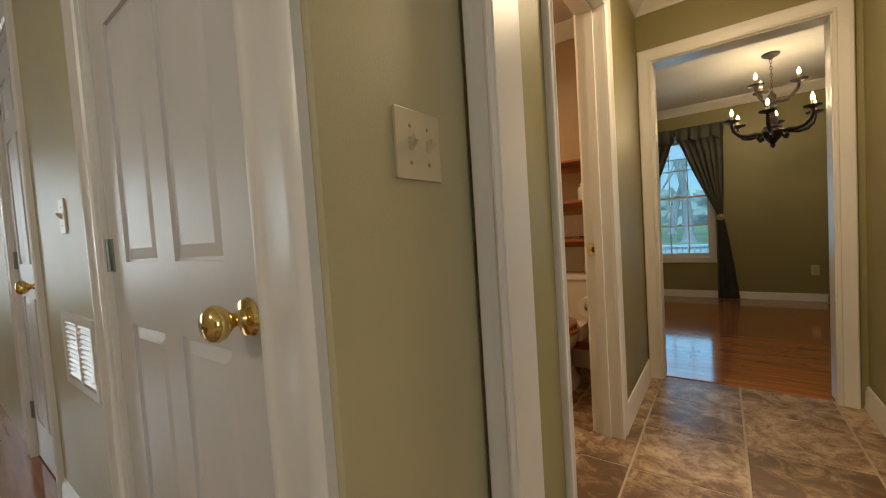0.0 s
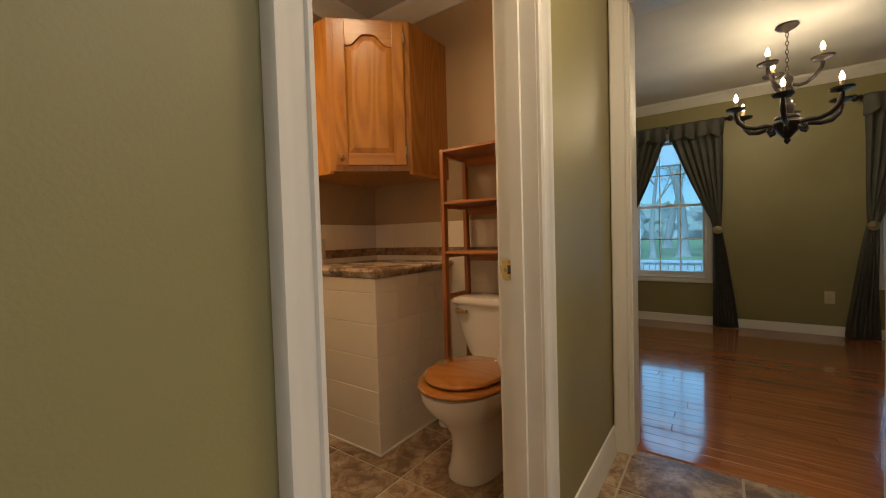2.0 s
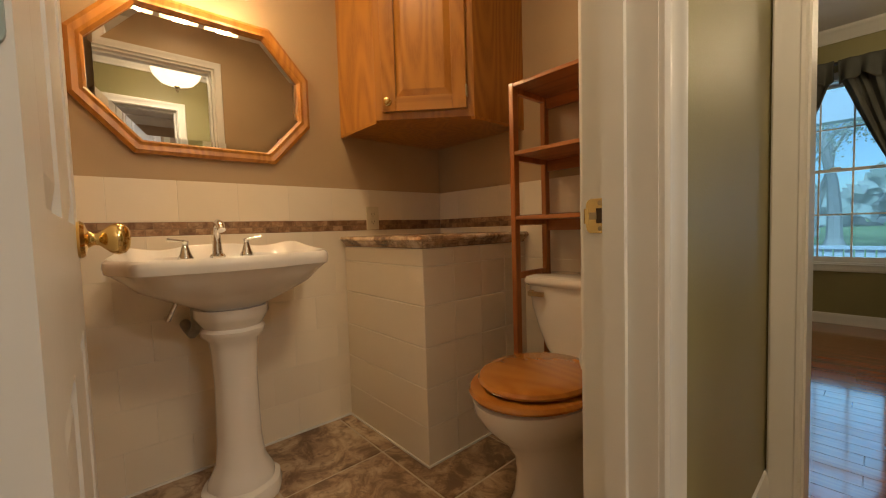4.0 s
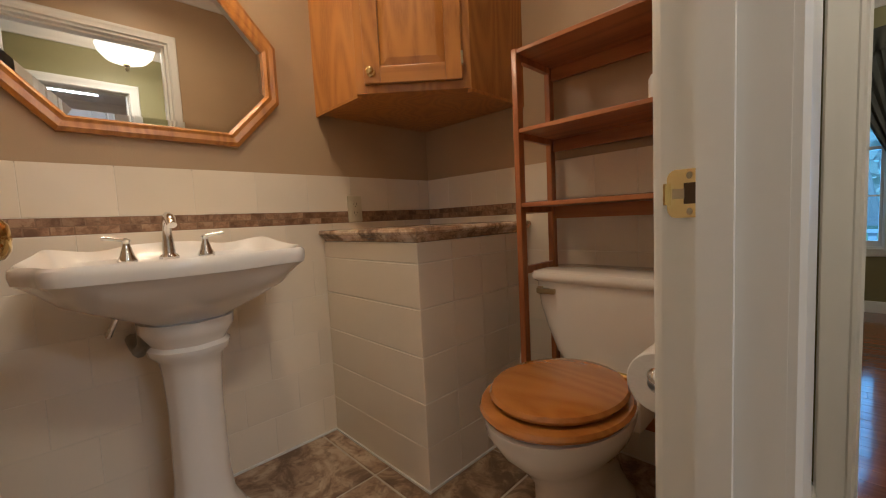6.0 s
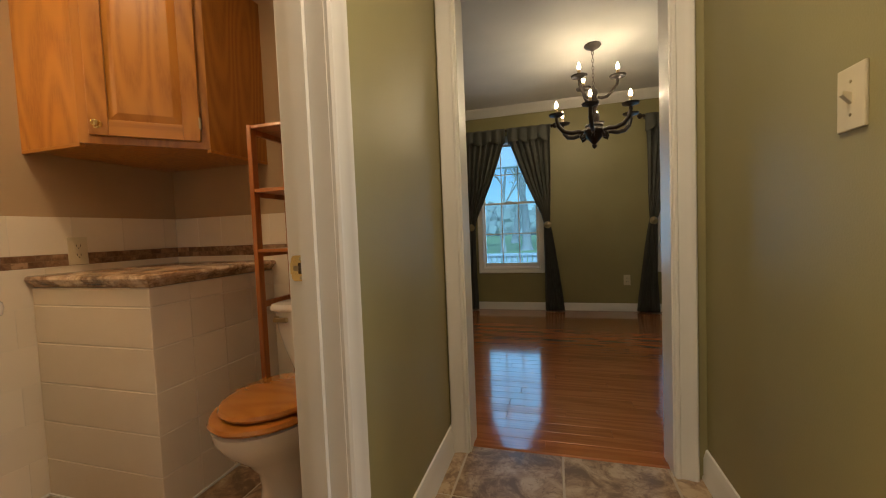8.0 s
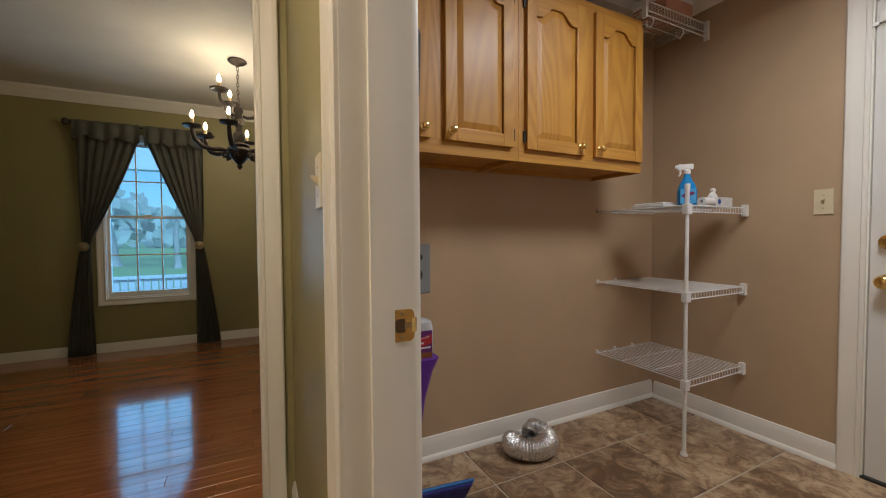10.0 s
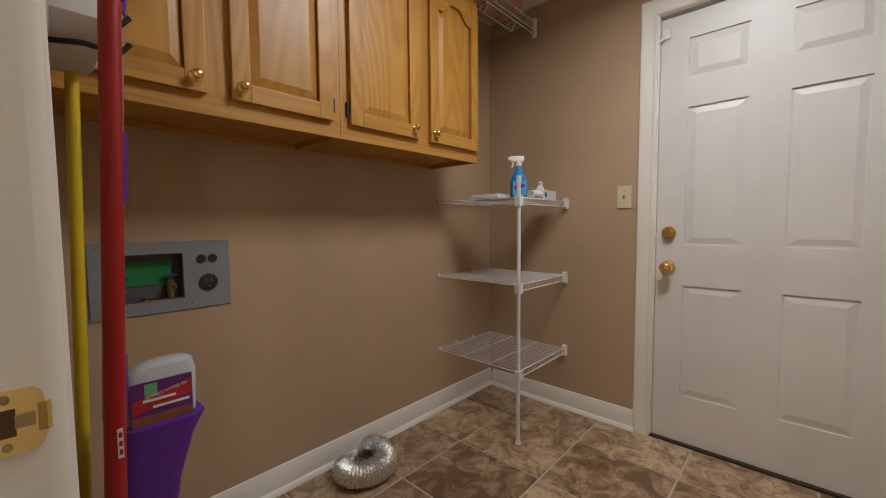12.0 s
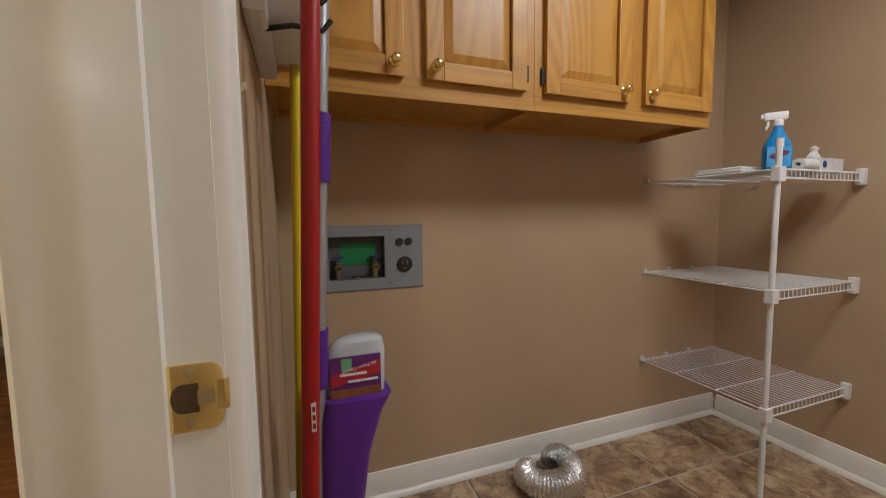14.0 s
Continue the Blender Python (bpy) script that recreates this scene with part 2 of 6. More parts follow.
OAKX = wood("golden_oak_cross", (0.54, 0.275, 0.040), (0.38, 0.162, 0.021), 0.46, axis=0, coat=0.12, sheen=0.25, ring=16.0, rand=0.05, along=0.045)
PINE = wood("stained_pine", (0.50, 0.185, 0.05), (0.27, 0.08, 0.02), 0.3, axis=2, coat=0.3, ring=7.0, rand=0.06)
PINEX = wood("stained_pine_cross", (0.50, 0.185, 0.05), (0.27, 0.08, 0.02), 0.3, axis=0, coat=0.3, ring=7.0, rand=0.06)
BRASS = mat("polished_brass", (0.92, 0.68, 0.27), 0.14, 1.0, scale=20, fine=200, bump=0.02)
OLDBRASS = mat("dull_brass", (0.52, 0.42, 0.25), 0.33, 1.0, scale=20, fine=200, bump=0.05)
CHROME = mat("chrome", (0.78, 0.78, 0.78), 0.07, 1.0, scale=20, fine=200, bump=0.01)
STEEL = mat("hinge_steel", (0.27, 0.31, 0.27), 0.4, 0.8, scale=20, fine=200, bump=0.05)
DARKMETAL = mat("dark_bronze", (0.035, 0.028, 0.024), 0.42, 0.7, second=(0.07, 0.055, 0.045), scale=25, fine=120, bump=0.2)
PORCELAIN = mat("white_porcelain", (0.82, 0.77, 0.70), 0.08, second=(0.80, 0.75, 0.68), scale=2, fine=20, bump=0.0, coat=0.5)
IVORY = mat("ivory_plastic", (0.67, 0.585, 0.395), 0.35, scale=8, fine=100, bump=0.02)
WPLASTIC = mat("white_plastic", (0.78, 0.77, 0.75), 0.35, scale=8, fine=100, bump=0.02)
CURTAIN = mat("grey_green_curtain", (0.098, 0.098, 0.082), 0.75, second=(0.070, 0.071, 0.060), scale=8, fine=700, bump=0.4)
MIRROR = mat("mirror_glass", (0.92, 0.92, 0.90), -0.05, 1.0, scale=2, fine=10, bump=0.0)
PANE = thin_glass("window_pane", (0.52, 0.76, 0.92), 0.025)
BLACK = mat("black_plastic", (0.02, 0.02, 0.02), 0.4, scale=9, fine=150, bump=0.1)

# ---- mesh helpers ----


def add_box(bm, x0, x1, y0, y1, z0, z1):
    v = [bm.verts.new((x, y, z)) for x in (x0, x1) for y in (y0, y1) for z in (z0, z1)]
    return [bm.faces.new([v[i] for i in q]) for q in ((0, 1, 3, 2), (4, 6, 7, 5), (0, 4, 5, 1), (2, 3, 7, 6), (0, 2, 6, 4), (1, 5, 7, 3))]


def boxes(*bs, bevel=0.0):
    bm = bmesh.new()
    for b in bs:
        add_box(bm, *b)
    if bevel:
        bmesh.ops.bevel(bm, geom=bm.edges[:], offset=bevel, segments=2, affect="EDGES", profile=0.6)
    return bm


def add_tube(bm, pts, radii, seg=10, caps=True):
    """A tube of round section through the points."""
    pts = [Vector(p) for p in pts]
    if not hasattr(radii, "__len__"):
        radii = [radii] * len(pts)
    rings, up = [], None
    for i, p in enumerate(pts):
        d = (pts[min(i + 1, len(pts) - 1)] - pts[max(i - 1, 0)]).normalized()
        if up is None:
            up = Vector((0, 0, 1)) if abs(d.z) < 0.9 else Vector((1, 0, 0))
        u = (up - d * up.dot(d)).normalized()
        w = d.cross(u)
        up = u
        rings.append([bm.verts.new(p + (u * math.cos(a) + w * math.sin(a)) * radii[i]) for a in (2 * math.pi * k / seg for k in range(seg))])
    for a, b in zip(rings, rings[1:]):
        for k in range(seg):
            bm.faces.new((a[k], a[(k + 1) % seg], b[(k + 1) % seg], b[k]))
    if caps:
        bm.faces.new(rings[0][::-1])
        bm.faces.new(rings[-1])
    return bm


def tube(pts, radii, seg=10, caps=True):
    return add_tube(bmesh.new(), pts, radii, seg, caps)


def lathe(profile, seg=24, sx=1.0, sy=1.0, at=(0, 0, 0), turn=None, flute=0.0, flutes=8, caps=True):
    """A turned shape from (radius, height) pairs."""
    bm = bmesh.new()
    rings = []
    for r, h in profile:
        ring = []
        for k in range(seg):
            a = 2 * math.pi * k / seg
            rr = r * (1 + flute * math.cos(flutes * a))
            ring.append(bm.verts.new((rr * math.cos(a) * sx, rr * math.sin(a) * sy, h)))
        rings.append(ring)
    for a, b in zip(rings, rings[1:]):
        for k in range(seg):
            bm.faces.new((a[k], a[(k + 1) % seg], b[(k + 1) % seg], b[k]))
    if caps:
        bm.faces.new(rings[0][::-1])
        bm.faces.new(rings[-1])
    if turn:
        bmesh.ops.transform(bm, matrix=turn, verts=bm.verts)
    bmesh.ops.translate(bm, vec=at, verts=bm.verts)
    return bm


def add_prism(bm, outline, frm, to):
    """An outline of 3D points moved from frm to to (vectors added)."""
    a = [bm.verts.new(Vector(p) + Vector(frm)) for p in outline]
    b = [bm.verts.new(Vector(p) + Vector(to)) for p in outline]
    n = len(a)
    for k in range(n):
        bm.faces.new((a[k], a[(k + 1) % n], b[(k + 1) % n], b[k]))
    bm.faces.new(a[::-1])
    bm.faces.new(b)
    return bm


def prism(outline, frm, to):
    return add_prism(bmesh.new(), outline, frm, to)


def mesh_of(name, bm, materials, smooth=False):
    bmesh.ops.recalc_face_normals(bm, faces=bm.faces[:])
    me = bpy.data.meshes.new(name)
    bm.to_mesh(me)
    bm.free()
    for m in materials if isinstance(materials, (list, tuple)) else [materials]:
        me.materials.append(m)
    if smooth:
        me.polygons.foreach_set("use_smooth", [True] * len(me.polygons))
        me.set_sharp_from_angle(angle=radians(40))
    return me


def part(name, bm, material, parent, label="", smooth=False):
    ob = new(name, mesh_of(name, bm, material, smooth))
    ob.parent = parent
    if label:
        tagged(ob, label=label)
    return ob


def thing(name, label, category, at=(0, 0, 0), group="", kind=""):
    ob = new(name)
    ob.location = at
    return tagged(ob, label, category, group, kind)


def setting(name, bm, material, label, category, smooth=False):
    return tagged(new(name, mesh_of(name, bm, material, smooth)), label, category, kind="structure")


def wall(name, axis, p0, p1, a0, a1, z0, z1, mats, label, holes=()):
    """A wall whose thickness runs from p0 to p1 along the axis, with holes (b0, b1, low, high) right through it. mats: the faces towards minus, plus, and the rest."""
    bm = bmesh.new()
    sa = sorted({a0, a1, *(h[0] for h in holes), *(h[1] for h in holes)})
    sz = sorted({z0, z1, *(h[2] for h in holes), *(h[3] for h in holes)})
    full = {}
    for i in range(len(sa) - 1):
        for j in range(len(sz) - 1):
            ca, cz = (sa[i] + sa[i + 1]) / 2, (sz[j] + sz[j + 1]) / 2
            full[i, j] = not any(h[0] < ca < h[1] and h[2] < cz < h[3] for h in holes)

    def vert(p, a, z):
        return bm.verts.new((p, a, z) if axis == "x" else (a, p, z))

    def quad(cs, k):
        f = bm.faces.new([vert(*c) for c in cs])
        f.material_index = k

    for (i, j), on in full.items():
        if not on:
            continue
        A, B, C, D = sa[i], sa[i + 1], sz[j], sz[j + 1]
        quad(((p0, A, C), (p0, B, C), (p0, B, D), (p0, A, D)), 0)
        quad(((p1, A, C), (p1, B, C), (p1, B, D), (p1, A, D)), 1)
        for di, dj, cs in ((-1, 0, ((p0, A, C), (p1, A, C), (p1, A, D), (p0, A, D))), (1, 0, ((p0, B, C), (p1, B, C), (p1, B, D), (p0, B, D))),
                           (0, -1, ((p0, A, C), (p1, A, C), (p1, B, C), (p0, B, C))), (0, 1, ((p0, A, D), (p1, A, D), (p1, B, D), (p0, B, D)))):
            if not full.get((i + di, j + dj), False):
                quad(cs, 2)
    bmesh.ops.remove_doubles(bm, verts=bm.verts, dist=0.0005)
    return setting(name, bm, mats, label, "wall")


CASING = [(0, 0), (0, 0.010), (0.006, 0.016), (0.014, 0.016), (0.018, 0.012), (0.030, 0.013), (0.052, 0.017), (0.060, 0.021), (0.072, 0.021), (0.077, 0.016), (0.077, 0)]


def add_casing(bm, axis, face, out, a0, a1, z0, z1, four=False, wide=1.0, wide2=None):
    """Moulded casing round an opening a0..a1 up to z1, on the wall face, standing out by the sign out."""
    corner = [(a0, z0), (a0, z1), (a1, z1), (a1, z0)]
    way = [(-1, 0), (-1, 1), (1, 1), (1, 0)]
    if four:
        way = [(-1, -1), (-1, 1), (1, 1), (1, -1)]
    rings = []
    for (a, z), (da, dz) in zip(corner, way):
        ring = []
        wd = wide2 if wide2 and da > 0 else wide
        for w, h in ((c * wd, d) for c, d in CASING):
            p = (face + out * h, a + da * w, z + dz * w)
            ring.append(bm.verts.new(p if axis == "x" else (p[1], p[0], p[2])))
        rings.append(ring)
    pairs = list(zip(rings, rings[1:])) + ([(rings[-1], rings[0])] if four else [])
    n = len(CASING)
    for r, s in pairs:
        for k in range(n):
            bm.faces.new((r[k], r[(k + 1) % n], s[(k + 1) % n], s[k]))
    if not four:
        bm.faces.new(rings[0])
        bm.faces.new(rings[-1])
    return bm


def jamb_lining(bm, axis, p0, p1, a0, a1, z1, t=0.018, stop=None):
    """Boards that line an opening; stop: the place of the door stop across the wall."""
    def put(a, b, c, d, e, f):
        add_box(bm, *((a, b, c, d, e, f) if axis == "x" else (c, d, a, b, e, f)))
    put(p0, p1, a0 - 0.001, a0 + t, 0, z1)
    put(p0, p1, a1 - t, a1 + 0.001, 0, z1)
    put(p0, p1, a0 + t, a1 - t, z1 - t, z1)
    if stop:
        put(stop[0], stop[1], a0 + t, a0 + t + 0.011, 0, z1 - t)
        put(stop[0], stop[1], a1 - t - 0.011, a1 - t, 0, z1 - t)
        put(stop[0], stop[1], a0 + t + 0.011, a1 - t - 0.011, z1 - t - 0.011, z1 - t)


def trim(name, bm, label):
    return setting(name, bm, WHITE, label, "trim", smooth=True)


BASE = [(0, 0), (0.018, 0), (0.018, 0.012), (0.014, 0.02), (0.014, 0.085), (0.010, 0.10), (0.006, 0.115), (0, 0.118)]
BASE_LOW = [(p, h * 0.74) for p, h in BASE]
SHOE = [(0, 0), (0.03, 0), (0.028, 0.012), (0.02, 0.02), (0.014, 0.022), (0.014, 0.078), (0.010, 0.09), (0.006, 0.104), (0, 0.107)]
CROWN = [(0, 0), (0.012, 0), (0.016, 0.012), (0.03, 0.022), (0.05, 0.05), (0.062, 0.066), (0.074, 0.072), (0.08, 0.084), (0.085, 0.095), (0, 0.095)]


def add_run(bm, profile, axis, face, out, a0, a1, z):
    """A moulding along a wall face; profile: (out, up)."""
    o = [((face + out * p, 0, z + h) if axis == "x" else (0, face + out * p, z + h)) for p, h in profile]
    d0, d1 = ((0, a0, 0), (0, a1, 0)) if axis == "x" else ((a0, 0, 0), (a1, 0, 0))
    return add_prism(bm, o, d0, d1)


# ---- the plan ----
XW, XE = -0.250, 0.745           # hall faces
BE = -0.367                      # bath east face
BW = -1.735                      # bath west face
YN = 3.19                        # hall and bath north face
YD = 3.32                        # dining south face
YF = 6.25                        # dining north face
LX0, LX1, LY0, LY1 = 0.872, 2.985, 0.9, 3.276
H, HL = 2.40, 2.46
BD = (1.582, 2.332, 2.03)        # bath door rough opening
LD = (1.48, 2.270, 2.02)         # laundry door rough opening
DO = (-0.180, 0.648, 2.018)      # dining opening
ED = (1.43, 2.29, 2.08)          # outer door rough opening
DX0, DX1 = -1.6, 2.8             # dining side walls
KX0, KY0, KY1 = -6.0, -3.0, 0.715 # kitchen
W1, W2 = (-0.615, 0.043), (1.32, 1.978)
WZ = (0.50, 2.0)

# The hall's west wall takes the paler colour south of the archway.
wall("wall_hall_corner", "x", BE, XW, KY1, 1.084, 0, H, [BATHTAN, CREAM, CREAM], "pale yellow green wall at the hall corner")
wall("wall_hall_west", "x", BE, XW, 1.0845, YN, 0, H, [BATHTAN, GREEN, GREEN], "olive green painted hall wall with a bathroom doorway", [(BD[0], BD[1], 0, BD[2])])
wall("wall_hall_east", "x", XE, LX0, LY0 - 0.12, YN, 0, HL, [GREEN, TAN, GREEN], "olive green painted hall wall with a laundry doorway", [(LD[0], LD[1], 0, LD[2])])
wall("wall_dining_south", "y", YN, YD, DX0, LX0, 0, H, [GREEN, GREEN, GREEN], "olive green wall with a cased dining room opening", [(DO[0], DO[1], 0, DO[2])])
wall("wall_bath_north", "y", YN - 0.012, YN - 0.001, BW, BE, 0, H, [BATHTAN, BATHTAN, BATHTAN], "tan painted bathroom wall")
wall("wall_bath_west", "x", BW - 0.12, BW, 1.38, YN - 0.001, 0, H, [BATHTAN, BATHTAN, BATHTAN], "tan painted bathroom wall")
wall("wall_bath_south", "y", 1.38, 1.50, BW, BE, 0, H, [BATHTAN, BATHTAN, BATHTAN], "tan painted bathroom wall")
wall("wall_laundry_north", "y", LY1, YD, LX0, LX1, 0, HL, [TAN, GREEN, TAN], "tan painted laundry wall with a recessed outlet box", [(1.028, 1.226, 0.843, 0.996)])
wall("wall_laundry_east", "x", LX1, LX1 + 0.13, LY0, YD, 0, HL, [TAN, TAN, TAN], "tan painted laundry wall with an outer door", [(ED[0], ED[1], 0, ED[2])])
wall("wall_laundry_south", "y", LY0 - 0.12, LY0, LX0, LX1, 0, HL, [CREAM, TAN, TAN], "tan painted laundry wall")
wall("wall_kitchen_east", "x", 3.115, 3.24, KY0, LY0, 0, H, [CREAM, CREAM, CREAM], "pale kitchen wall")
wall("wall_dining_north", "y", YF, YF + 0.15, DX0 - 0.12, DX1 + 0.12, 0, H, [GREEN, WHITE, WHITE], "olive green dining room wall with two windows",
     [(W1[0], W1[1], *WZ), (W2[0], W2[1], *WZ)])
wall("wall_dining_west", "x", DX0 - 0.12, DX0, YD, YF, 0, H, [GREEN, GREEN, GREEN], "olive green dining room wall")
wall("wall_dining_east", "x", DX1, DX1 + 0.12, YD + 0.001, YF, 0, H, [GREEN, GREEN, GREEN], "olive green dining room wall")
CD, CD2 = (-1.222, -0.400, 2.03), (-2.80, -2.155, 2.03)
wall("wall_closet", "y", KY1, KY1 + 0.12, KX0, BE, 0, H, [CREAM, CREAM, CREAM], "pale yellow green wall with closet doors", [(CD[0], CD[1], 0, CD[2]), (CD2[0], CD2[1], 0, CD2[2])])
wall("wall_kitchen_west", "x", KX0 - 0.15, KX0, KY0, KY1 + 0.12, 0, H, [WHITE, CREAM, WHITE], "pale wall with a window", [(-1.1, -0.1, 0.6, 2.0)])
wall("wall_kitchen_south", "y", KY0 - 0.12, KY0, KX0 - 0.15, 3.24, 0, H, [CREAM, CREAM, CREAM], "pale wall")
wall("wall_closet_back", "y", 1.26, 1.378, -2.9, BE, 0, H, [CREAM, CREAM, CREAM], "closet back wall")

# stub walls of the cased opening across the hall
bm = boxes((XW, -0.196, 1.084, 1.200, 0, H), (0.661, XE, 1.084, 1.200, 0, H), (-0.196, 0.661, 1.084, 1.200, 2.05, H))
setting("wall_archway", bm, GREEN, "olive green wall round a cased opening", "wall")
bm = bmesh.new()
jamb_lining(bm, "y", 1.082, 1.202, -0.196, 0.661, 2.05)
add_casing(bm, "y", 1.084, -1, -0.182, 0.647, 0, 2.036, wide=0.72)
trim("trim_archway", bm, "white moulded casing round the hall opening")

setting("ceiling", boxes((BW - 0.12, XE, 1.12, YN, H, H + 0.1), (DX0 - 0.12, DX1 + 0.12, YN, YF + 0.15, H, H + 0.1), (KX0 - 0.15, 3.24, KY0 - 0.12, LY0 - 0.12, H, H + 0.1), (KX0 - 0.15, XE + 0.1, LY0 - 0.12, 1.12, H, H + 0.1)),
        CEIL, "off-white painted ceiling", "ceiling")
setting("ceiling_laundry", boxes((LX0, LX1 + 0.13, LY0 - 0.12, LY1, HL, HL + 0.1)), CEIL, "off-white laundry ceiling", "ceiling")

# mouldings
bm = bmesh.new()
add_run(bm, BASE, "x", XW, 1, BD[1] + 0.056, YN, 0)
add_run(bm, BASE, "x", XW, 1, 1.203, BD[0] - 0.045, 0)
add_run(bm, BASE, "x", XE, -1, LD[1] + 0.052, YN, 0)
add_run(bm, BASE, "x", XE, -1, 1.203, LD[0] - 0.052, 0)
add_run(bm, BASE, "x", XW, 1, 0.70, 1.066, 0)
add_run(bm, BASE_LOW, "y", YF, -1, DX0, DX1, 0)
add_run(bm, BASE_LOW, "x", DX0, 1, YD, YF - 0.02, 0)
add_run(bm, BASE_LOW, "x", DX1, -1, YD, YF - 0.02, 0)
add_run(bm, BASE, "y", KY1, -1, CD2[1] + 0.07, CD[0] - 0.07, 0)
trim("baseboard", bm, "white moulded wooden baseboard")
bm = bmesh.new()
add_run(bm, SHOE, "y", LY1, -1, LX0, LX1, 0)
add_run(bm, SHOE, "x", LX1, -1, ED[1] + 0.06, LY1 - 0.03, 0)
add_run(bm, SHOE, "x", LX0, 1, LD[1] + 0.03, LY1 - 0.03, 0)
trim("baseboard_laundry", bm, "white baseboard with a quarter-round shoe")
bm = bmesh.new()
for x0, x1, y0, y1, h in ((XW, XE, 1.200, YN, H), (DX0, DX1, YD, YF, H), (BW, BE, 1.50, YN - 0.012, H), (LX0, LX1, LY0, LY1, HL)):
    add_run(bm, CROWN, "x", x0, 1, y0, y1, h - 0.0955)
    add_run(bm, CROWN, "x", x1, -1, y0, y1, h - 0.0955)
    add_run(bm, CROWN, "y", y0, 1, x0, x1, h - 0.0960)
    add_run(bm, CROWN, "y", y1, -1, x0, x1, h - 0.0960)
trim("crown_moulding", bm, "white stepped crown moulding below the ceiling")

# door linings and casings
bm = bmesh.new()
jamb_lining(bm, "x", BE - 0.002, XW + 0.002, *BD, stop=(-0.330, -0.294))
add_casing(bm, "x", XW, 1, BD[0] + 0.016, BD[1] - 0.016, 0, BD[2] - 0.016, wide=0.78, wide2=0.92)
add_casing(bm, "x", BE, -1, BD[0] + 0.006, BD[1] - 0.006, 0, BD[2] - 0.006, wide=0.62)
trim("door_frame_bath", bm, "white moulded bathroom door frame")
bm = bmesh.new()
jamb_lining(bm, "x", XE - 0.002, LX0 + 0.002, *LD, stop=(0.790, 0.832))
add_casing(bm, "x", XE, -1, LD[0] + 0.016, LD[1] - 0.016, 0, LD[2] - 0.016, wide=0.84)
add_casing(bm, "x", LX0, 1, LD[0] + 0.016, LD[1] - 0.016, 0, LD[2] - 0.016, wide=0.56)
trim("door_frame_laundry", bm, "white moulded laundry door frame")
bm = bmesh.new()
jamb_lining(bm, "y", YN - 0.002, YD + 0.002, *DO)
add_casing(bm, "y", YN, -1, DO[0] + 0.012, DO[1] - 0.012, 0, DO[2] - 0.012)
add_casing(bm, "y", YD, 1, DO[0] + 0.012, DO[1] - 0.012, 0, DO[2] - 0.012)
trim("door_frame_dining", bm, "white moulded casing round the dining room opening")
bm = bmesh.new()
jamb_lining(bm, "x", LX1 - 0.002, LX1 + 0.13, *ED, stop=(LX1 + 0.05, LX1 + 0.07))
add_casing(bm, "x", LX1, -1, ED[0] + 0.012, ED[1] - 0.012, 0, ED[2] - 0.012)
trim("door_frame_outer", bm, "white moulded frame round the outer door")
bm = bmesh.new()
for d in (CD, CD2):
    jamb_lining(bm, "y", KY1 - 0.002, KY1 + 0.12, *d, stop=(KY1 + 0.07, KY1 + 0.1))
    add_casing(bm, "y", KY1, -1, d[0] + 0.012, d[1] - 0.012, 0, d[2] - 0.012, wide=1.0, wide2=1.9 if d is CD else 1.0)
trim("door_frame_closet", bm, "white moulded closet door frames")

# ---- doors ----


def at_face(ob, x, y, z, turn=0):
    """Place a thing whose front looks to -y at a point, turned about z."""
    ob.matrix_basis = pose(x, y, z, 0, 0, turn)
    return ob


def frustum(bm, x0, x1, z0, z1, y_low, y_top, slope, out=-1):
    """A raised field with sloping sides on a face that looks to -y (out=-1) or +y."""
    a = [bm.verts.new(p) for p in ((x0, y_low, z0), (x1, y_low, z0), (x1, y_low, z1), (x0, y_low, z1))]
    b = [bm.verts.new(p) for p in ((x0 + slope, y_top, z0 + slope), (x1 - slope, y_top, z0 + slope), (x1 - slope, y_top, z1 - slope), (x0 + slope, y_top, z1 - slope))]
    for k in range(4):
        bm.faces.new((a[k], a[(k + 1) % 4], b[(k + 1) % 4], b[k]))
    bm.faces.new(b)
    bm.faces.new(a[::-1])


def six_panel_leaf(w, h, t, cols, rows):
    """A moulded six panel leaf, front to -y: recessed panels with raised fields on both faces."""
    bm = bmesh.new()
    d = 0.008
    xs = [0.0] + [c for col in cols for c in col] + [w]
    zs = [0.0] + [r for row in rows for r in row] + [h]
    add_box(bm, 0, w, d, t - d, 0, h)
    for y0, y1 in ((0, d), (t - d, t)):
        for i in range(0, len(xs), 2):
            add_box(bm, xs[i], xs[i + 1], y0, y1, 0, h)
        for i in range(1, len(xs) - 1, 2):
            for j in range(0, len(zs), 2):
                add_box(bm, xs[i], xs[i + 1], y0, y1, zs[j], zs[j + 1])
    for x0, x1 in cols:
        for z0, z1 in rows:
            frustum(bm, x0 + 0.008, x1 - 0.008, z0 + 0.008, z1 - 0.008, d, 0.002, 0.026)
            frustum(bm, x0 + 0.008, x1 - 0.008, z0 + 0.008, z1 - 0.008, t - d, t - 0.002, 0.026)
    return bm


KNOB = [(0.001, 0.0), (0.032, 0.0), (0.034, 0.004), (0.030, 0.010), (0.016, 0.014), (0.011, 0.022), (0.012, 0.030), (0.020, 0.038), (0.027, 0.046), (0.030, 0.056), (0.027, 0.066), (0.018, 0.073), (0.001, 0.075)]


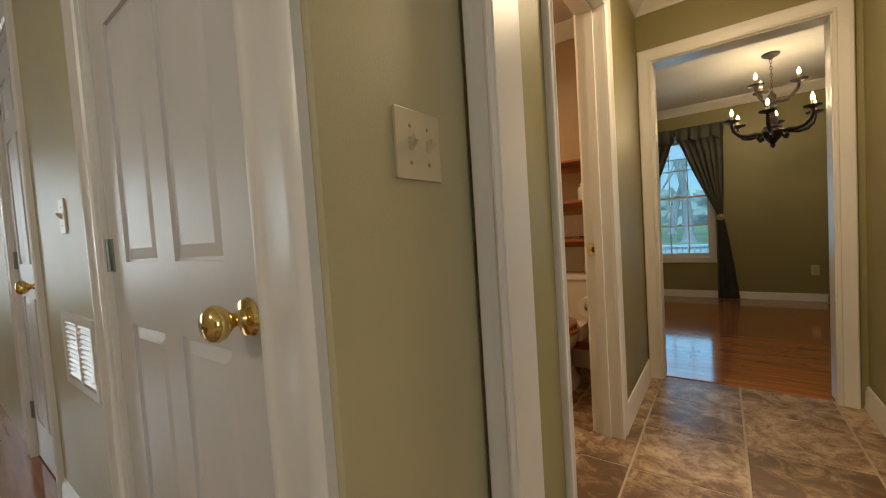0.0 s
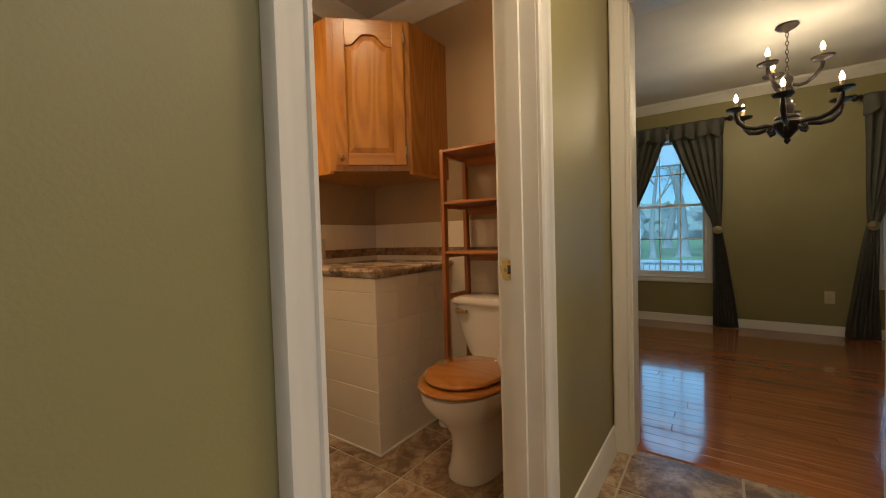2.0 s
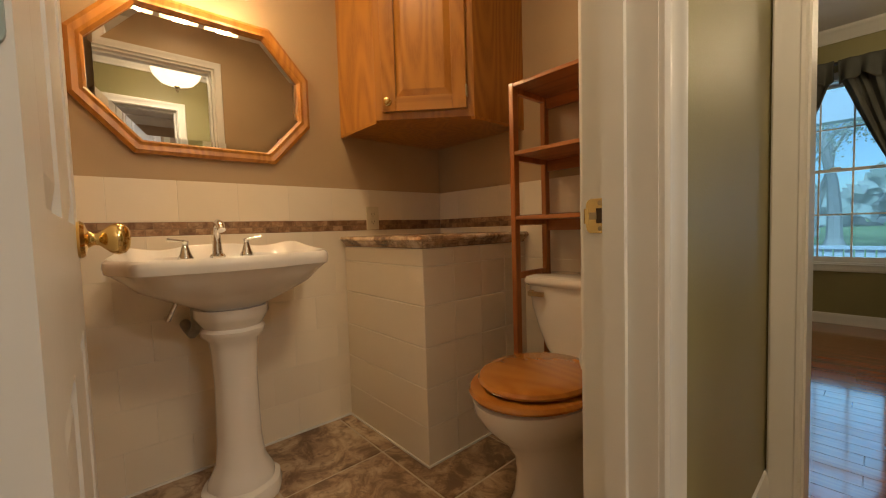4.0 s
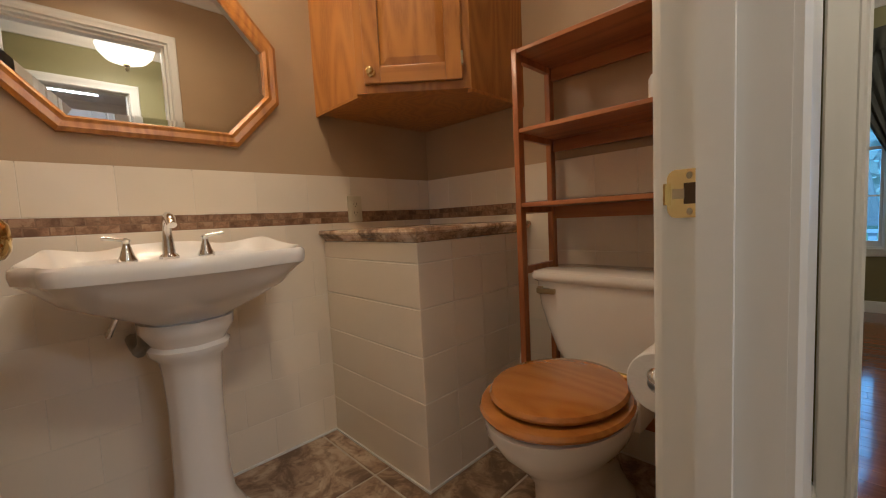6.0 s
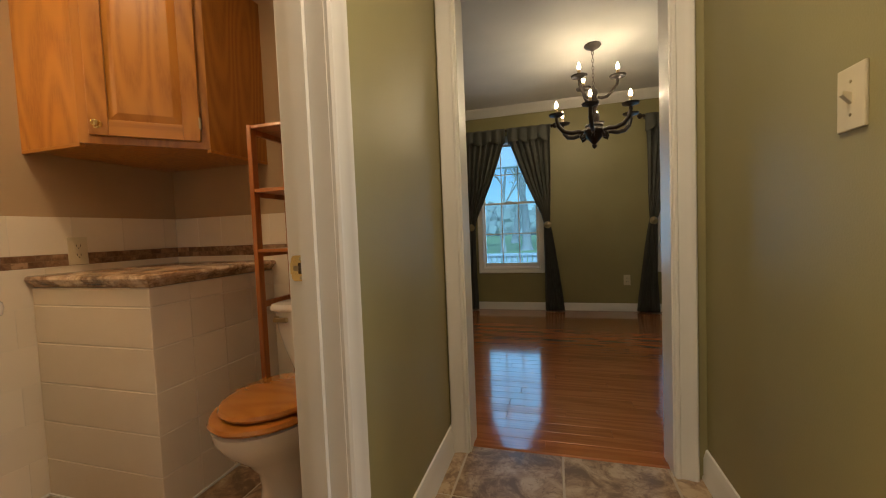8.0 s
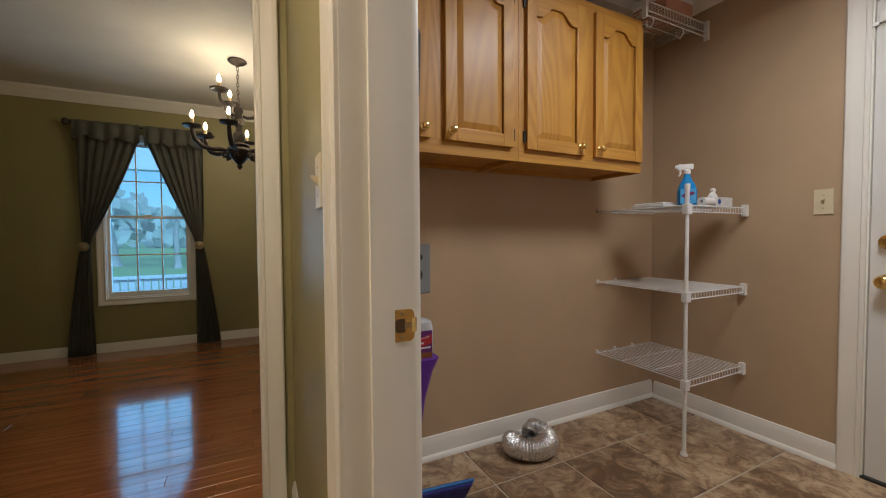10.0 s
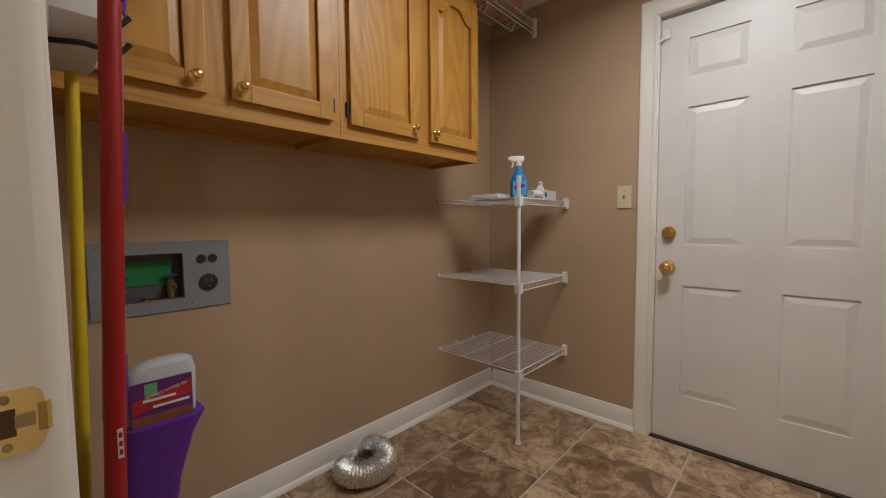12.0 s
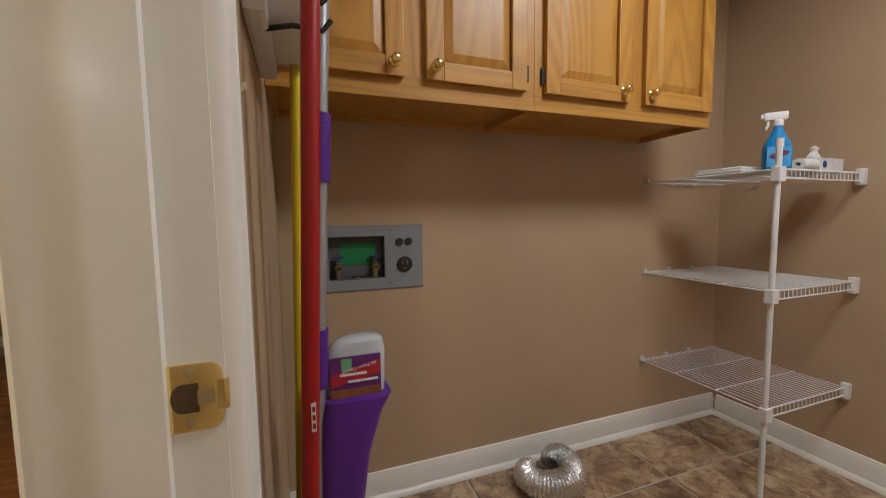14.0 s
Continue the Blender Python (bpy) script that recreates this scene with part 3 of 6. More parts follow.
def knob(parent, x, y, z, out=-1, material=None, scale=1.0, name="door_knob", label="polished brass knob"):
    prof = [(r * scale, h * scale) for r, h in KNOB]
    bm = lathe(prof, 20, turn=Matrix.Rotation(radians(90 if out < 0 else -90), 4, "X"), at=(x, y, z))
    return part(name, bm, material or BRASS, parent, label, smooth=True)


def hinge(parent, x, y, z, material, h=0.089, w=0.032, out=-1):
    bm = boxes((x, x + w, y - 0.002, y + 0.003, z - h / 2, z + h / 2))
    add_tube(bm, [(x, y + out * 0.004, z - h / 2), (x, y + out * 0.004, z + h / 2)], 0.006, 8)
    return part("hinge", bm, material, parent)


# outer door of the laundry: its face looks to -x
door = thing("door_outer", "white six panel outer door with brass knob and deadbolt, closed", "door")
w = 0.824
cols = [(0.118, 0.340), (0.478, 0.702)]
rows = [(0.232, 0.770), (0.965, 1.608), (1.742, 1.922)]
part("leaf", six_panel_leaf(w, 2.035, 0.044, cols, rows), DOORW, door)
knob(door, 0.055, 0.0, 0.855)
bm = lathe([(0.001, 0), (0.030, 0), (0.032, 0.004), (0.030, 0.012), (0.018, 0.016), (0.016, 0.02), (0.001, 0.021)], 20, turn=Matrix.Rotation(radians(90), 4, "X"), at=(0.055, 0, 1.022))
add_box(bm, 0.035, 0.075, -0.036, -0.018, 1.016, 1.028)
part("deadbolt", bm, BRASS, door, "polished brass deadbolt turn", smooth=True)
for hz in (0.25, 1.02, 1.80):
    hinge(door, w - 0.012, -0.001, hz, STEEL)
part("chime_sensor", boxes((0.012, 0.04, -0.014, -0.001, 1.94, 1.985), (-0.012, 0.012, -0.020, -0.010, 1.93, 1.945), bevel=0.002), WPLASTIC, door, "small white plastic door sensor")
part("threshold", boxes((-0.01, w + 0.01, -0.02, 0.05, -0.012, -0.001)), BLACK, door, "dark rubber sweep")
at_face(door, LX1 + 0.012, 2.270, 0.012, -90)
tagged(door, kind="structure")

# the bathroom door, open into the room; hinged at the south jamb
door = thing("door_bath", "white six panel bathroom door standing open, brass knob", "door", kind="structure")
part("leaf", six_panel_leaf(0.665, 2.0, 0.044, [(0.10, 0.275), (0.39, 0.565)], [(0.20, 0.74), (0.92, 1.56), (1.68, 1.88)]), DOORW, door)
knob(door, 0.61, 0.044, 0.895, out=1)
knob(door, 0.61, 0.0, 0.895, out=-1)
for hz in (0.24, 1.046, 1.80):
    rim = [(-0.0035, 0.006, hz - 0.041), (-0.0035, 0.006, hz + 0.041)]
    rim += [(-0.0035, 0.028 + 0.013 * math.sin(q * math.pi / 12), hz + 0.028 + 0.013 * math.cos(q * math.pi / 12)) for q in range(7)]
    rim += [(-0.0035, 0.028 + 0.013 * math.cos(q * math.pi / 12), hz - 0.028 - 0.013 * math.sin(q * math.pi / 12)) for q in range(7)]
    bm = prism(rim, (0, 0, 0), (0.0035, 0, 0))
    for sz in (-0.033, 0.0, 0.033):
        add_tube(bm, [(-0.001, 0.021 if sz else 0.030, hz + sz * 0.85), (-0.0050, 0.021 if sz else 0.030, hz + sz * 0.85)], 0.0042, 10)
    add_tube(bm, [(-0.002, -0.002, hz - 0.041), (-0.002, -0.002, hz + 0.041)], 0.006, 8)
    part("hinge", bm, STEEL, door, "grey green steel hinge leaf with three screws")
# local x runs to -x in the world, local y to +y
door.matrix_basis = Matrix.Translation((-0.366, 1.609, -0.003)) @ Matrix.Diagonal((-1, 1, 1, 1))

for (d, dcols, hx, kx) in ((CD, [(0.12, 0.335), (0.43, 0.645)], 0, 1), (CD2, [(0.08, 0.25), (0.35, 0.52)], 0, 1)):
    door = thing("door_closet", "white six panel closet door with brass knob, closed", "door", kind="structure")
    w = d[1] - d[0] - 0.042
    part("leaf", six_panel_leaf(w, 2.0, 0.035, dcols, [(0.20, 0.84), (1.0, 1.60), (1.70, 1.88)]), DOORW, door)
    knob(door, w - 0.06, 0.0, 0.905)
    for hz in (0.24, 1.02, 1.80):
        hinge(door, -0.004, -0.001, hz, STEEL)
    at_face(door, d[0] + 0.021, KY1 + 0.012, 0.012)


HOLE_BROWN = mat("hole_brown", (0.09, 0.05, 0.02), 0.8, scale=30, fine=200)


# strike plates in the jambs
def strike(name, x, y, z, out, sx):
    """A brass strike plate on a jamb face that looks to -y; its lip wraps towards sx."""
    ob = thing(name, "brass latch strike plate with two screws in the jamb", "strike plate")
    bm = bmesh.new()
    outline = []
    for cx, cz, r, a0 in ((-0.024, 0.023, 0.006, 90), (-0.024, -0.023, 0.006, 180), (0.020, -0.017, 0.012, 270), (0.020, 0.017, 0.012, 0)):
        for k in range(5):
            an = radians(a0 + 22.5 * k)
            outline.append((cx + r * math.cos(an), -0.0025, cz + r * math.sin(an)))
    add_prism(bm, outline, (0, 0, 0), (0, 0.0025, 0))
    part("plate", bm, BRASS, ob)
    part("curled_lip", prism([(0.026, -0.0026, 0), (0.034, -0.0040, 0), (0.038, -0.0010, 0), (0.038, 0.006, 0), (0.0355, 0.006, 0), (0.0355, 0.0005, 0), (0.033, -0.0012, 0)], (0, 0, -0.013), (0, 0, 0.013)), BRASS, ob)
    # Flat dark patch on the uncut plate paints the shade of the latch hole.
    hole = [(0.008, -0.0030, -0.0125)] + [(-0.008 - 0.011 * math.cos(radians(15 * k - 90)), -0.0030, 0.0125 * math.sin(radians(15 * k - 90))) for k in range(13)] + [(0.008, -0.0030, 0.0125)]
    part("latch_hole_patch", prism(hole, (0, 0, 0), (0, 0.0004, 0)), HOLE_BROWN, ob)
    part("tongue", boxes((0.007, 0.024, -0.0034, -0.0026, -0.006, 0.006)), OLDBRASS, ob)
    for s in (-1, 1):
        part("screw", lathe([(0.001, 0), (0.0045, 0), (0.004, 0.0012), (0.001, 0.0014)], 12, turn=Matrix.Rotation(radians(90), 4, "X"), at=(0.0, -0.0025, s * 0.0215)), OLDBRASS, ob)
    ob.matrix_basis = Matrix.Translation((x, y, z)) @ Matrix.Diagonal((sx * 0.76, 1, 1, 1))


strike("strike_plate", -0.338, BD[1] - 0.0182, 0.906, -1, -1)
strike("strike_plate", 0.848, LD[1] - 0.0182, 0.910, -1, 1)


# ---- switches and outlets ----
def wall_plate(name, label, gangs, kind_):
    ob = thing(name, label, "light switch" if kind_ != "outlet" else "outlet")
    w = 0.07 + 0.046 * (gangs - 1)
    part("cover_plate", boxes((-w / 2, w / 2, -0.006, 0.0, -0.0575, 0.0575), bevel=0.002), IVORY, ob, smooth=False)
    for g in range(gangs):
        cx = (g - (gangs - 1) / 2) * 0.046
        if kind_ == "toggle":
            part("toggle", prism([(cx - 0.005, -0.006, -0.010), (cx - 0.005, -0.020, 0.006), (cx - 0.005, -0.020, 0.013), (cx - 0.005, -0.006, 0.010)], (0, 0, 0), (0.01, 0, 0)), IVORY, ob)
            for sz in (-0.030, 0.030):
                part("screw", lathe([(0.001, 0), (0.0035, 0), (0.003, 0.001), (0.001, 0.0012)], 10, turn=Matrix.Rotation(radians(90), 4, "X"), at=(cx, -0.006, sz)), OLDBRASS, ob)
        else:
            for sz in (-0.019, 0.019):
                part("socket", boxes((-0.016, 0.016, -0.008, -0.006, sz - 0.014, sz + 0.014), bevel=0.0007), IVORY, ob)
                part("slot", boxes((-0.008, -0.006, -0.0085, -0.0079, sz - 0.002, sz + 0.007), (0.006, 0.008, -0.0085, -0.0079, sz - 0.002, sz + 0.007), (-0.002, 0.002, -0.0085, -0.0079, sz - 0.010, sz - 0.006)), BLACK, ob)
    return ob


at_face(wall_plate("light_switch", "ivory double toggle switch plate on the hall wall", 2, "toggle"), XW, 0.914, 1.184, 90)
at_face(wall_plate("light_switch", "ivory single toggle switch plate on the olive hall wall", 1, "toggle"), XE, 2.466, 1.190, -90)
at_face(wall_plate("light_switch", "ivory toggle switch plate beside the outer door", 1, "toggle"), LX1, 2.421, 1.218, -90)
at_face(wall_plate("light_switch", "ivory toggle switch plate beside the laundry doorway", 1, "toggle"), LX0, 2.352, 1.192, 90)
at_face(wall_plate("light_switch", "ivory toggle switch plate beside the closet door", 1, "toggle"), -1.62, KY1, 1.17, 0)
at_face(wall_plate("outlet", "ivory duplex outlet above the tiled ledge", 1, "outlet"), -1.727, 2.716, 0.955, 90)
at_face(wall_plate("outlet", "ivory duplex outlet low on the dining room wall", 1, "outlet"), 0.985, YF, 0.350, 0)

# return-air grille beside the closet door
grille = thing("return_air_grille", "white louvred return air grille low on the wall", "vent")
part("grille_frame", boxes((-0.20, 0.20, -0.012, 0, -0.125, -0.10), (-0.20, 0.20, -0.012, 0, 0.10, 0.125), (-0.20, -0.175, -0.012, 0, -0.10, 0.10), (0.175, 0.20, -0.012, 0, -0.10, 0.10), (-0.008, 0.008, -0.010, 0, -0.10, 0.10)), WHITE, grille)
for k in range(12):
    z = -0.094 + 0.0165 * k
    for x0, x1 in ((-0.175, -0.008), (0.008, 0.175)):
        part("slat", prism([(x0, -0.009, z), (x0, 0.0, z + 0.012), (x0, 0.0, z + 0.0135), (x0, -0.009, z + 0.0015)], (0, 0, 0), (x1 - x0, 0, 0)), WHITE, grille)
# Grey sheet added to set the shaded tone of the gaps between slats.
part("gap_sheet", boxes((-0.175, 0.175, -0.001, -0.0002, -0.10, 0.10)), mat("gap_grey", (0.30, 0.29, 0.27), 0.7), grille)
at_face(grille, -1.56, KY1, 0.715)

# ---- hall ceiling light ----
DOME = glow("alabaster_glass_lit", (1.0, 0.84, 0.62), 1.7)
light = thing("ceiling_light", "brass ceiling light with a glowing alabaster glass bowl", "ceiling light", (0.23, 2.2, 0))
part("canopy", lathe([(0.001, 2.40), (0.07, 2.399), (0.075, 2.385), (0.06, 2.36), (0.02, 2.34), (0.012, 2.30), (0.012, 2.06), (0.001, 2.06)], 24), OLDBRASS, light, smooth=True)
bowl = part("glass_bowl", lathe([(0.165, 2.175), (0.162, 2.165), (0.150, 2.13), (0.115, 2.09), (0.06, 2.068), (0.02, 2.062), (0.02, 2.066), (0.06, 2.072), (0.112, 2.095), (0.146, 2.133), (0.158, 2.167), (0.161, 2.175)], 40), DOME, light, "frosted glass bowl glowing warm", smooth=True)
bowl.visible_shadow = False
part("finial", lathe([(0.001, 2.064), (0.018, 2.062), (0.020, 2.055), (0.010, 2.048), (0.008, 2.040), (0.014, 2.034), (0.012, 2.024), (0.005, 2.018), (0.001, 2.014)], 16), OLDBRASS, light, smooth=True)
for k in range(3):
    a = k * 2.094 + 0.4
    part("bracket", tube([(0.03 * math.cos(a), 0.03 * math.sin(a), 2.345), (0.10 * math.cos(a), 0.10 * math.sin(a), 2.30), (0.15 * math.cos(a), 0.15 * math.sin(a), 2.22), (0.163 * math.cos(a), 0.163 * math.sin(a), 2.172)], 0.006, 8), OLDBRASS, light)

# threshold between tile and oak
setting("trim_threshold", prism([(0, 3.235, 0.0), (0, 3.243, 0.006), (0, 3.275, 0.006), (0, 3.283, 0.0)], (DO[0] + 0.018, 0, 0), (DO[1] - 0.018, 0, 0)), PLANK, "dark stained oak threshold strip", "trim")

# ---- bathroom ----
# tiled ledge box in the corner
XT, YT = -1.727, YN - 0.020      # faces of the wall tile
LBX, LBY = -1.128, 2.557         # ledge corner
ledge = thing("tiled_ledge", "cream tiled corner ledge with a brown marble top", "ledge")
part("core", boxes((XT, LBX - 0.0020, LBY + 0.0020, YT, 0, 0.82)), WGROUT, ledge)


def ogee_top(x0, x1, y0, y1, z0, z1):
    """A slab with a moulded edge on the south and east sides."""
    bm = bmesh.new()
    prof = [(0.010, 0.0), (0.004, 0.004), (0.004, 0.012), (-0.006, 0.020), (-0.010, 0.028), (-0.018, 0.030), (-0.022, 0.038), (-0.018, 0.048), (-0.010, 0.052)]
    hgt = z1 - z0
    rings = []
    for o, h in prof:
        z = z0 + h / 0.052 * hgt
        rings.append([bm.verts.new(p) for p in ((x0, y0 + o, z), (x1 - o, y0 + o, z), (x1 - o, y1, z), (x0, y1, z))])
    for a, b in zip(rings, rings[1:]):
        for k in range(4):
            bm.faces.new((a[k], a[(k + 1) % 4], b[(k + 1) % 4], b[k]))
    bm.faces.new(rings[0][::-1])
    bm.faces.new(rings[-1])
    return bm


part("marble_top", ogee_top(XT + 0.001, LBX, LBY, YT - 0.001, 0.820, 0.868), MARBLE, ledge, "polished brown marble slab with ogee edge", smooth=True)

# corner cabinet: side panels off both walls and a diagonal front
P1, P2 = (-1.420, 2.567), (-1.128, 2.850)
cab = thing("corner_cabinet", "golden oak corner wall cabinet with an arched panel door", "cabinet")
Z0, Z1 = 1.335, 2.10
body = [(BW, P1[1], 0), (P1[0], P1[1], 0), (P2[0], P2[1], 0), (P2[0], YN - 0.013, 0), (BW, YN - 0.013, 0)]
bm = prism(body, (0, 0, Z0 + 0.012), (0, 0, Z1))
part("carcass", bm, BATHOAK, cab)
part("bottom_lip", boxes((BW, P1[0], P1[1], P1[1] + 0.018, Z0, Z0 + 0.0115)), BATHOAKX, cab)
part("bottom_lip", boxes((P2[0] - 0.018, P2[0], P2[1], YN - 0.013, Z0, Z0 + 0.0115)), BATHOAKX, cab)
DV = Vector((P2[0] - P1[0], P2[1] - P1[1], 0))
DW = DV.length
DA = math.degrees(math.atan2(DV.y, DV.x))


def arch_line(x0, x1, z, rise, n=14):
    """A cathedral line from x1 down to x0: shoulders, then a raised middle."""
    pts = []
    for k in range(n + 1):
        u = 1 - k / n
        s = min(1, max(0, (min(u, 1 - u) - 0.10) / 0.30))
        pts.append((x0 + (x1 - x0) * u, z + rise * (s * s * (3 - 2 * s))))
    return pts


def arched_door(parent, w, h, mat_v, mat_h, rise=0.05, stile=0.058, t=0.019, knob_x=0.03, hinge_x=None, arched=True):
    """An oak door with a raised panel, front to -y, origin at its lower left corner."""
    r = rise if arched else 0.0
    zt = h - stile - r - 0.004
    frame_ = part("door", boxes((0, stile, 0, t, 0, h), (w - stile, w, 0, t, 0, h), bevel=0.003), mat_v, parent)
    part("bottom_rail", boxes((stile, w - stile, 0.0005, t, 0, stile), bevel=0.002), mat_h, frame_)
    o = [(x, 0.0005, z) for x, z in arch_line(stile, w - stile, zt, r)] + [(stile, 0.0005, h), (w - stile, 0.0005, h)]
    part("top_rail", prism(o, (0, 0, 0), (0, t - 0.001, 0)), mat_h, frame_)
    bm = bmesh.new()
    a0 = [(x, z + 0.006) for x, z in arch_line(stile - 0.004, w - stile + 0.004, zt, r)] + [(stile - 0.004, stile - 0.004), (w - stile + 0.004, stile - 0.004)]
    cx, cz = w / 2, (stile + zt) / 2
    rings = []
    for inset, y in ((0.0, 0.012), (0.006, 0.012), (0.030, 0.004), (0.032, 0.0035)):
        ring = []
        for x, z in a0:
            kx, kz = 1 - 2 * inset / (w - 2 * stile), 1 - 2 * inset / (zt - stile)
            ring.append(bm.verts.new((cx + (x - cx) * kx, y, cz + (z - cz) * kz)))
        rings.append(ring)
    n = len(a0)
    for p, q in zip(rings, rings[1:]):
        for k in range(n):
            bm.faces.new((p[k], p[(k + 1) % n], q[(k + 1) % n], q[k]))
    bm.faces.new(rings[-1])
    bm.faces.new(rings[0][::-1])
    part("raised_panel", bm, mat_v, frame_)
    prof = [(r_ * 0.47, h_ * 0.40) for r_, h_ in KNOB]
    part("knob", lathe(prof, 16, turn=Matrix.Rotation(radians(90), 4, "X"), at=(knob_x, 0, 0.038)), BRASS, frame_, "small brass knob", smooth=True)
    if hinge_x is not None:
        for hz in (0.07, h - 0.07):
            part("hinge", boxes((hinge_x - 0.004, hinge_x + 0.004, -0.004, t, hz - 0.022, hz + 0.022)), OLDBRASS, frame_)
    return frame_


dh = Z1 - Z0 - 0.06
dw = DW - 0.062
leaf = arched_door(cab, dw, dh, BATHOAK, BATHOAKX, rise=0.055, knob_x=0.025, hinge_x=dw)
leaf.matrix_basis = Matrix.Translation((P1[0], P1[1], Z0 + 0.04)) @ pose(0, 0, 0, 0, 0, DA) @ Matrix.Translation((0.031, -0.0195, 0))

# mirror with an octagonal oak frame
MC, MZ = 2.020, 1.458
mir = thing("wall_mirror", "octagonal wall mirror in a golden oak frame", "mirror", (BW, MC, MZ))


def octagon(hw, hh, cw, ch, x):
    return [(x, -hw, -hh + ch), (x, -hw + cw, -hh), (x, hw - cw, -hh), (x, hw, -hh + ch), (x, hw, hh - ch), (x, hw - cw, hh), (x, -hw + cw, hh), (x, -hw, hh - ch)]


bm = bmesh.new()
rings = [[bm.verts.new(p) for p in octagon(*q)] for q in ((0.388, 0.275, 0.155, 0.172, 0.001), (0.388, 0.275, 0.155, 0.172, 0.020), (0.376, 0.263, 0.150, 0.166, 0.027), (0.360, 0.247, 0.143, 0.158, 0.024), (0.350, 0.237, 0.139, 0.153, 0.026), (0.342, 0.229, 0.136, 0.149, 0.014), (0.342, 0.229, 0.136, 0.149, 0.006))]
for a, b in zip(rings, rings[1:]):
    for k in range(8):
        bm.faces.new((a[k], a[(k + 1) % 8], b[(k + 1) % 8], b[k]))
part("oak_frame", bm, BATHOAK, mir)
bm = bmesh.new()
v0 = [bm.verts.new(p) for p in octagon(0.343, 0.230, 0.136, 0.149, 0.0068)]
v1 = [bm.verts.new(p) for p in octagon(0.322, 0.209, 0.128, 0.140, 0.0090)]
for k in range(8):
    bm.faces.new((v0[k], v0[(k + 1) % 8], v1[(k + 1) % 8], v1[k]))
bm.faces.new(v1)
part("mirror_glass", bm, MIRROR, mir, "bevelled mirror glass")

# vanity light with three ribbed bell shades
BULB = glow("lit_bulb", (1.0, 0.80, 0.50), 14.0)
SHADE = glow("lit_ribbed_glass", (1.0, 0.80, 0.56), 0.35)
sn = SHADE.node_tree
clear, half = sn.nodes.new("ShaderNodeBsdfTransparent"), sn.nodes.new("ShaderNodeMixShader")
half.inputs[0].default_value = 0.38
sn.nodes["Principled BSDF"].inputs["Roughness"].default_value = 0.12
sn.links.new(clear.outputs[0], half.inputs[1])
sn.links.new(sn.nodes["Principled BSDF"].outputs[0], half.inputs[2])
sn.links.new(half.outputs[0], sn.nodes["Material Output"].inputs["Surface"])
van = thing("vanity_light", "nickel vanity light with three glowing ribbed glass shades", "wall light", (BW, 1.97, 0.02))
part("backplate", boxes((0.0, 0.022, -0.24, 0.24, 1.895, 1.965), bevel=0.008), OLDBRASS, van)
for dy in (-0.15, 0.0, 0.15):
    part("arm", tube([(0.02, dy, 1.93), (0.06, dy, 1.945), (0.105, dy, 1.955), (0.132, dy, 1.94), (0.138, dy, 1.90)], 0.007, 8), OLDBRASS, van, smooth=True)
    part("socket_cap", lathe([(0.001, 1.905), (0.018, 1.903), (0.026, 1.885), (0.030, 1.872), (0.001, 1.872)], 18, at=(0.138, dy, 0)), OLDBRASS, van, smooth=True)
    sh = part("glass_shade", lathe([(0.026, 1.880), (0.034, 1.865), (0.044, 1.835), (0.052, 1.80), (0.062, 1.777), (0.070, 1.770), (0.066, 1.772), (0.058, 1.780), (0.048, 1.803), (0.040, 1.837), (0.030, 1.866), (0.023, 1.878)], 48, at=(0.138, dy, 0), flute=0.045, flutes=12), SHADE, van, "ribbed clear glass bell shade", smooth=True)
    sh.visible_shadow = False
    bu = part("bulb", lathe([(0.001, 1.872), (0.010, 1.866), (0.020, 1.835), (0.023, 1.815), (0.016, 1.797), (0.001, 1.790)], 14, at=(0.138, dy, 0)), BULB, van, "lit bulb", smooth=True)
    bu.visible_shadow = False

# ceiling fill light: an unseen fixture added to even out the bathroom's brightness
bath_fill = thing("ceiling_fill_light", "unseen square white ceiling panel with a lit lens, added as fill", "ceiling light", (-0.95, 2.20, 0))
part("grille_frame", boxes((-0.13, 0.13, -0.13, 0.13, 2.388, 2.3995), bevel=0.003), WPLASTIC, bath_fill)
part("lens", boxes((-0.085, 0.085, -0.085, 0.085, 2.372, 2.3875), bevel=0.006), glow("lit_fill_lens", (1.0, 0.82, 0.58), 4.0), bath_fill, "glowing square lens")

# pedestal sink
sink = thing("pedestal_sink", "white porcelain pedestal sink with scalloped rim", "sink", (-1.475, 2.005, 0))


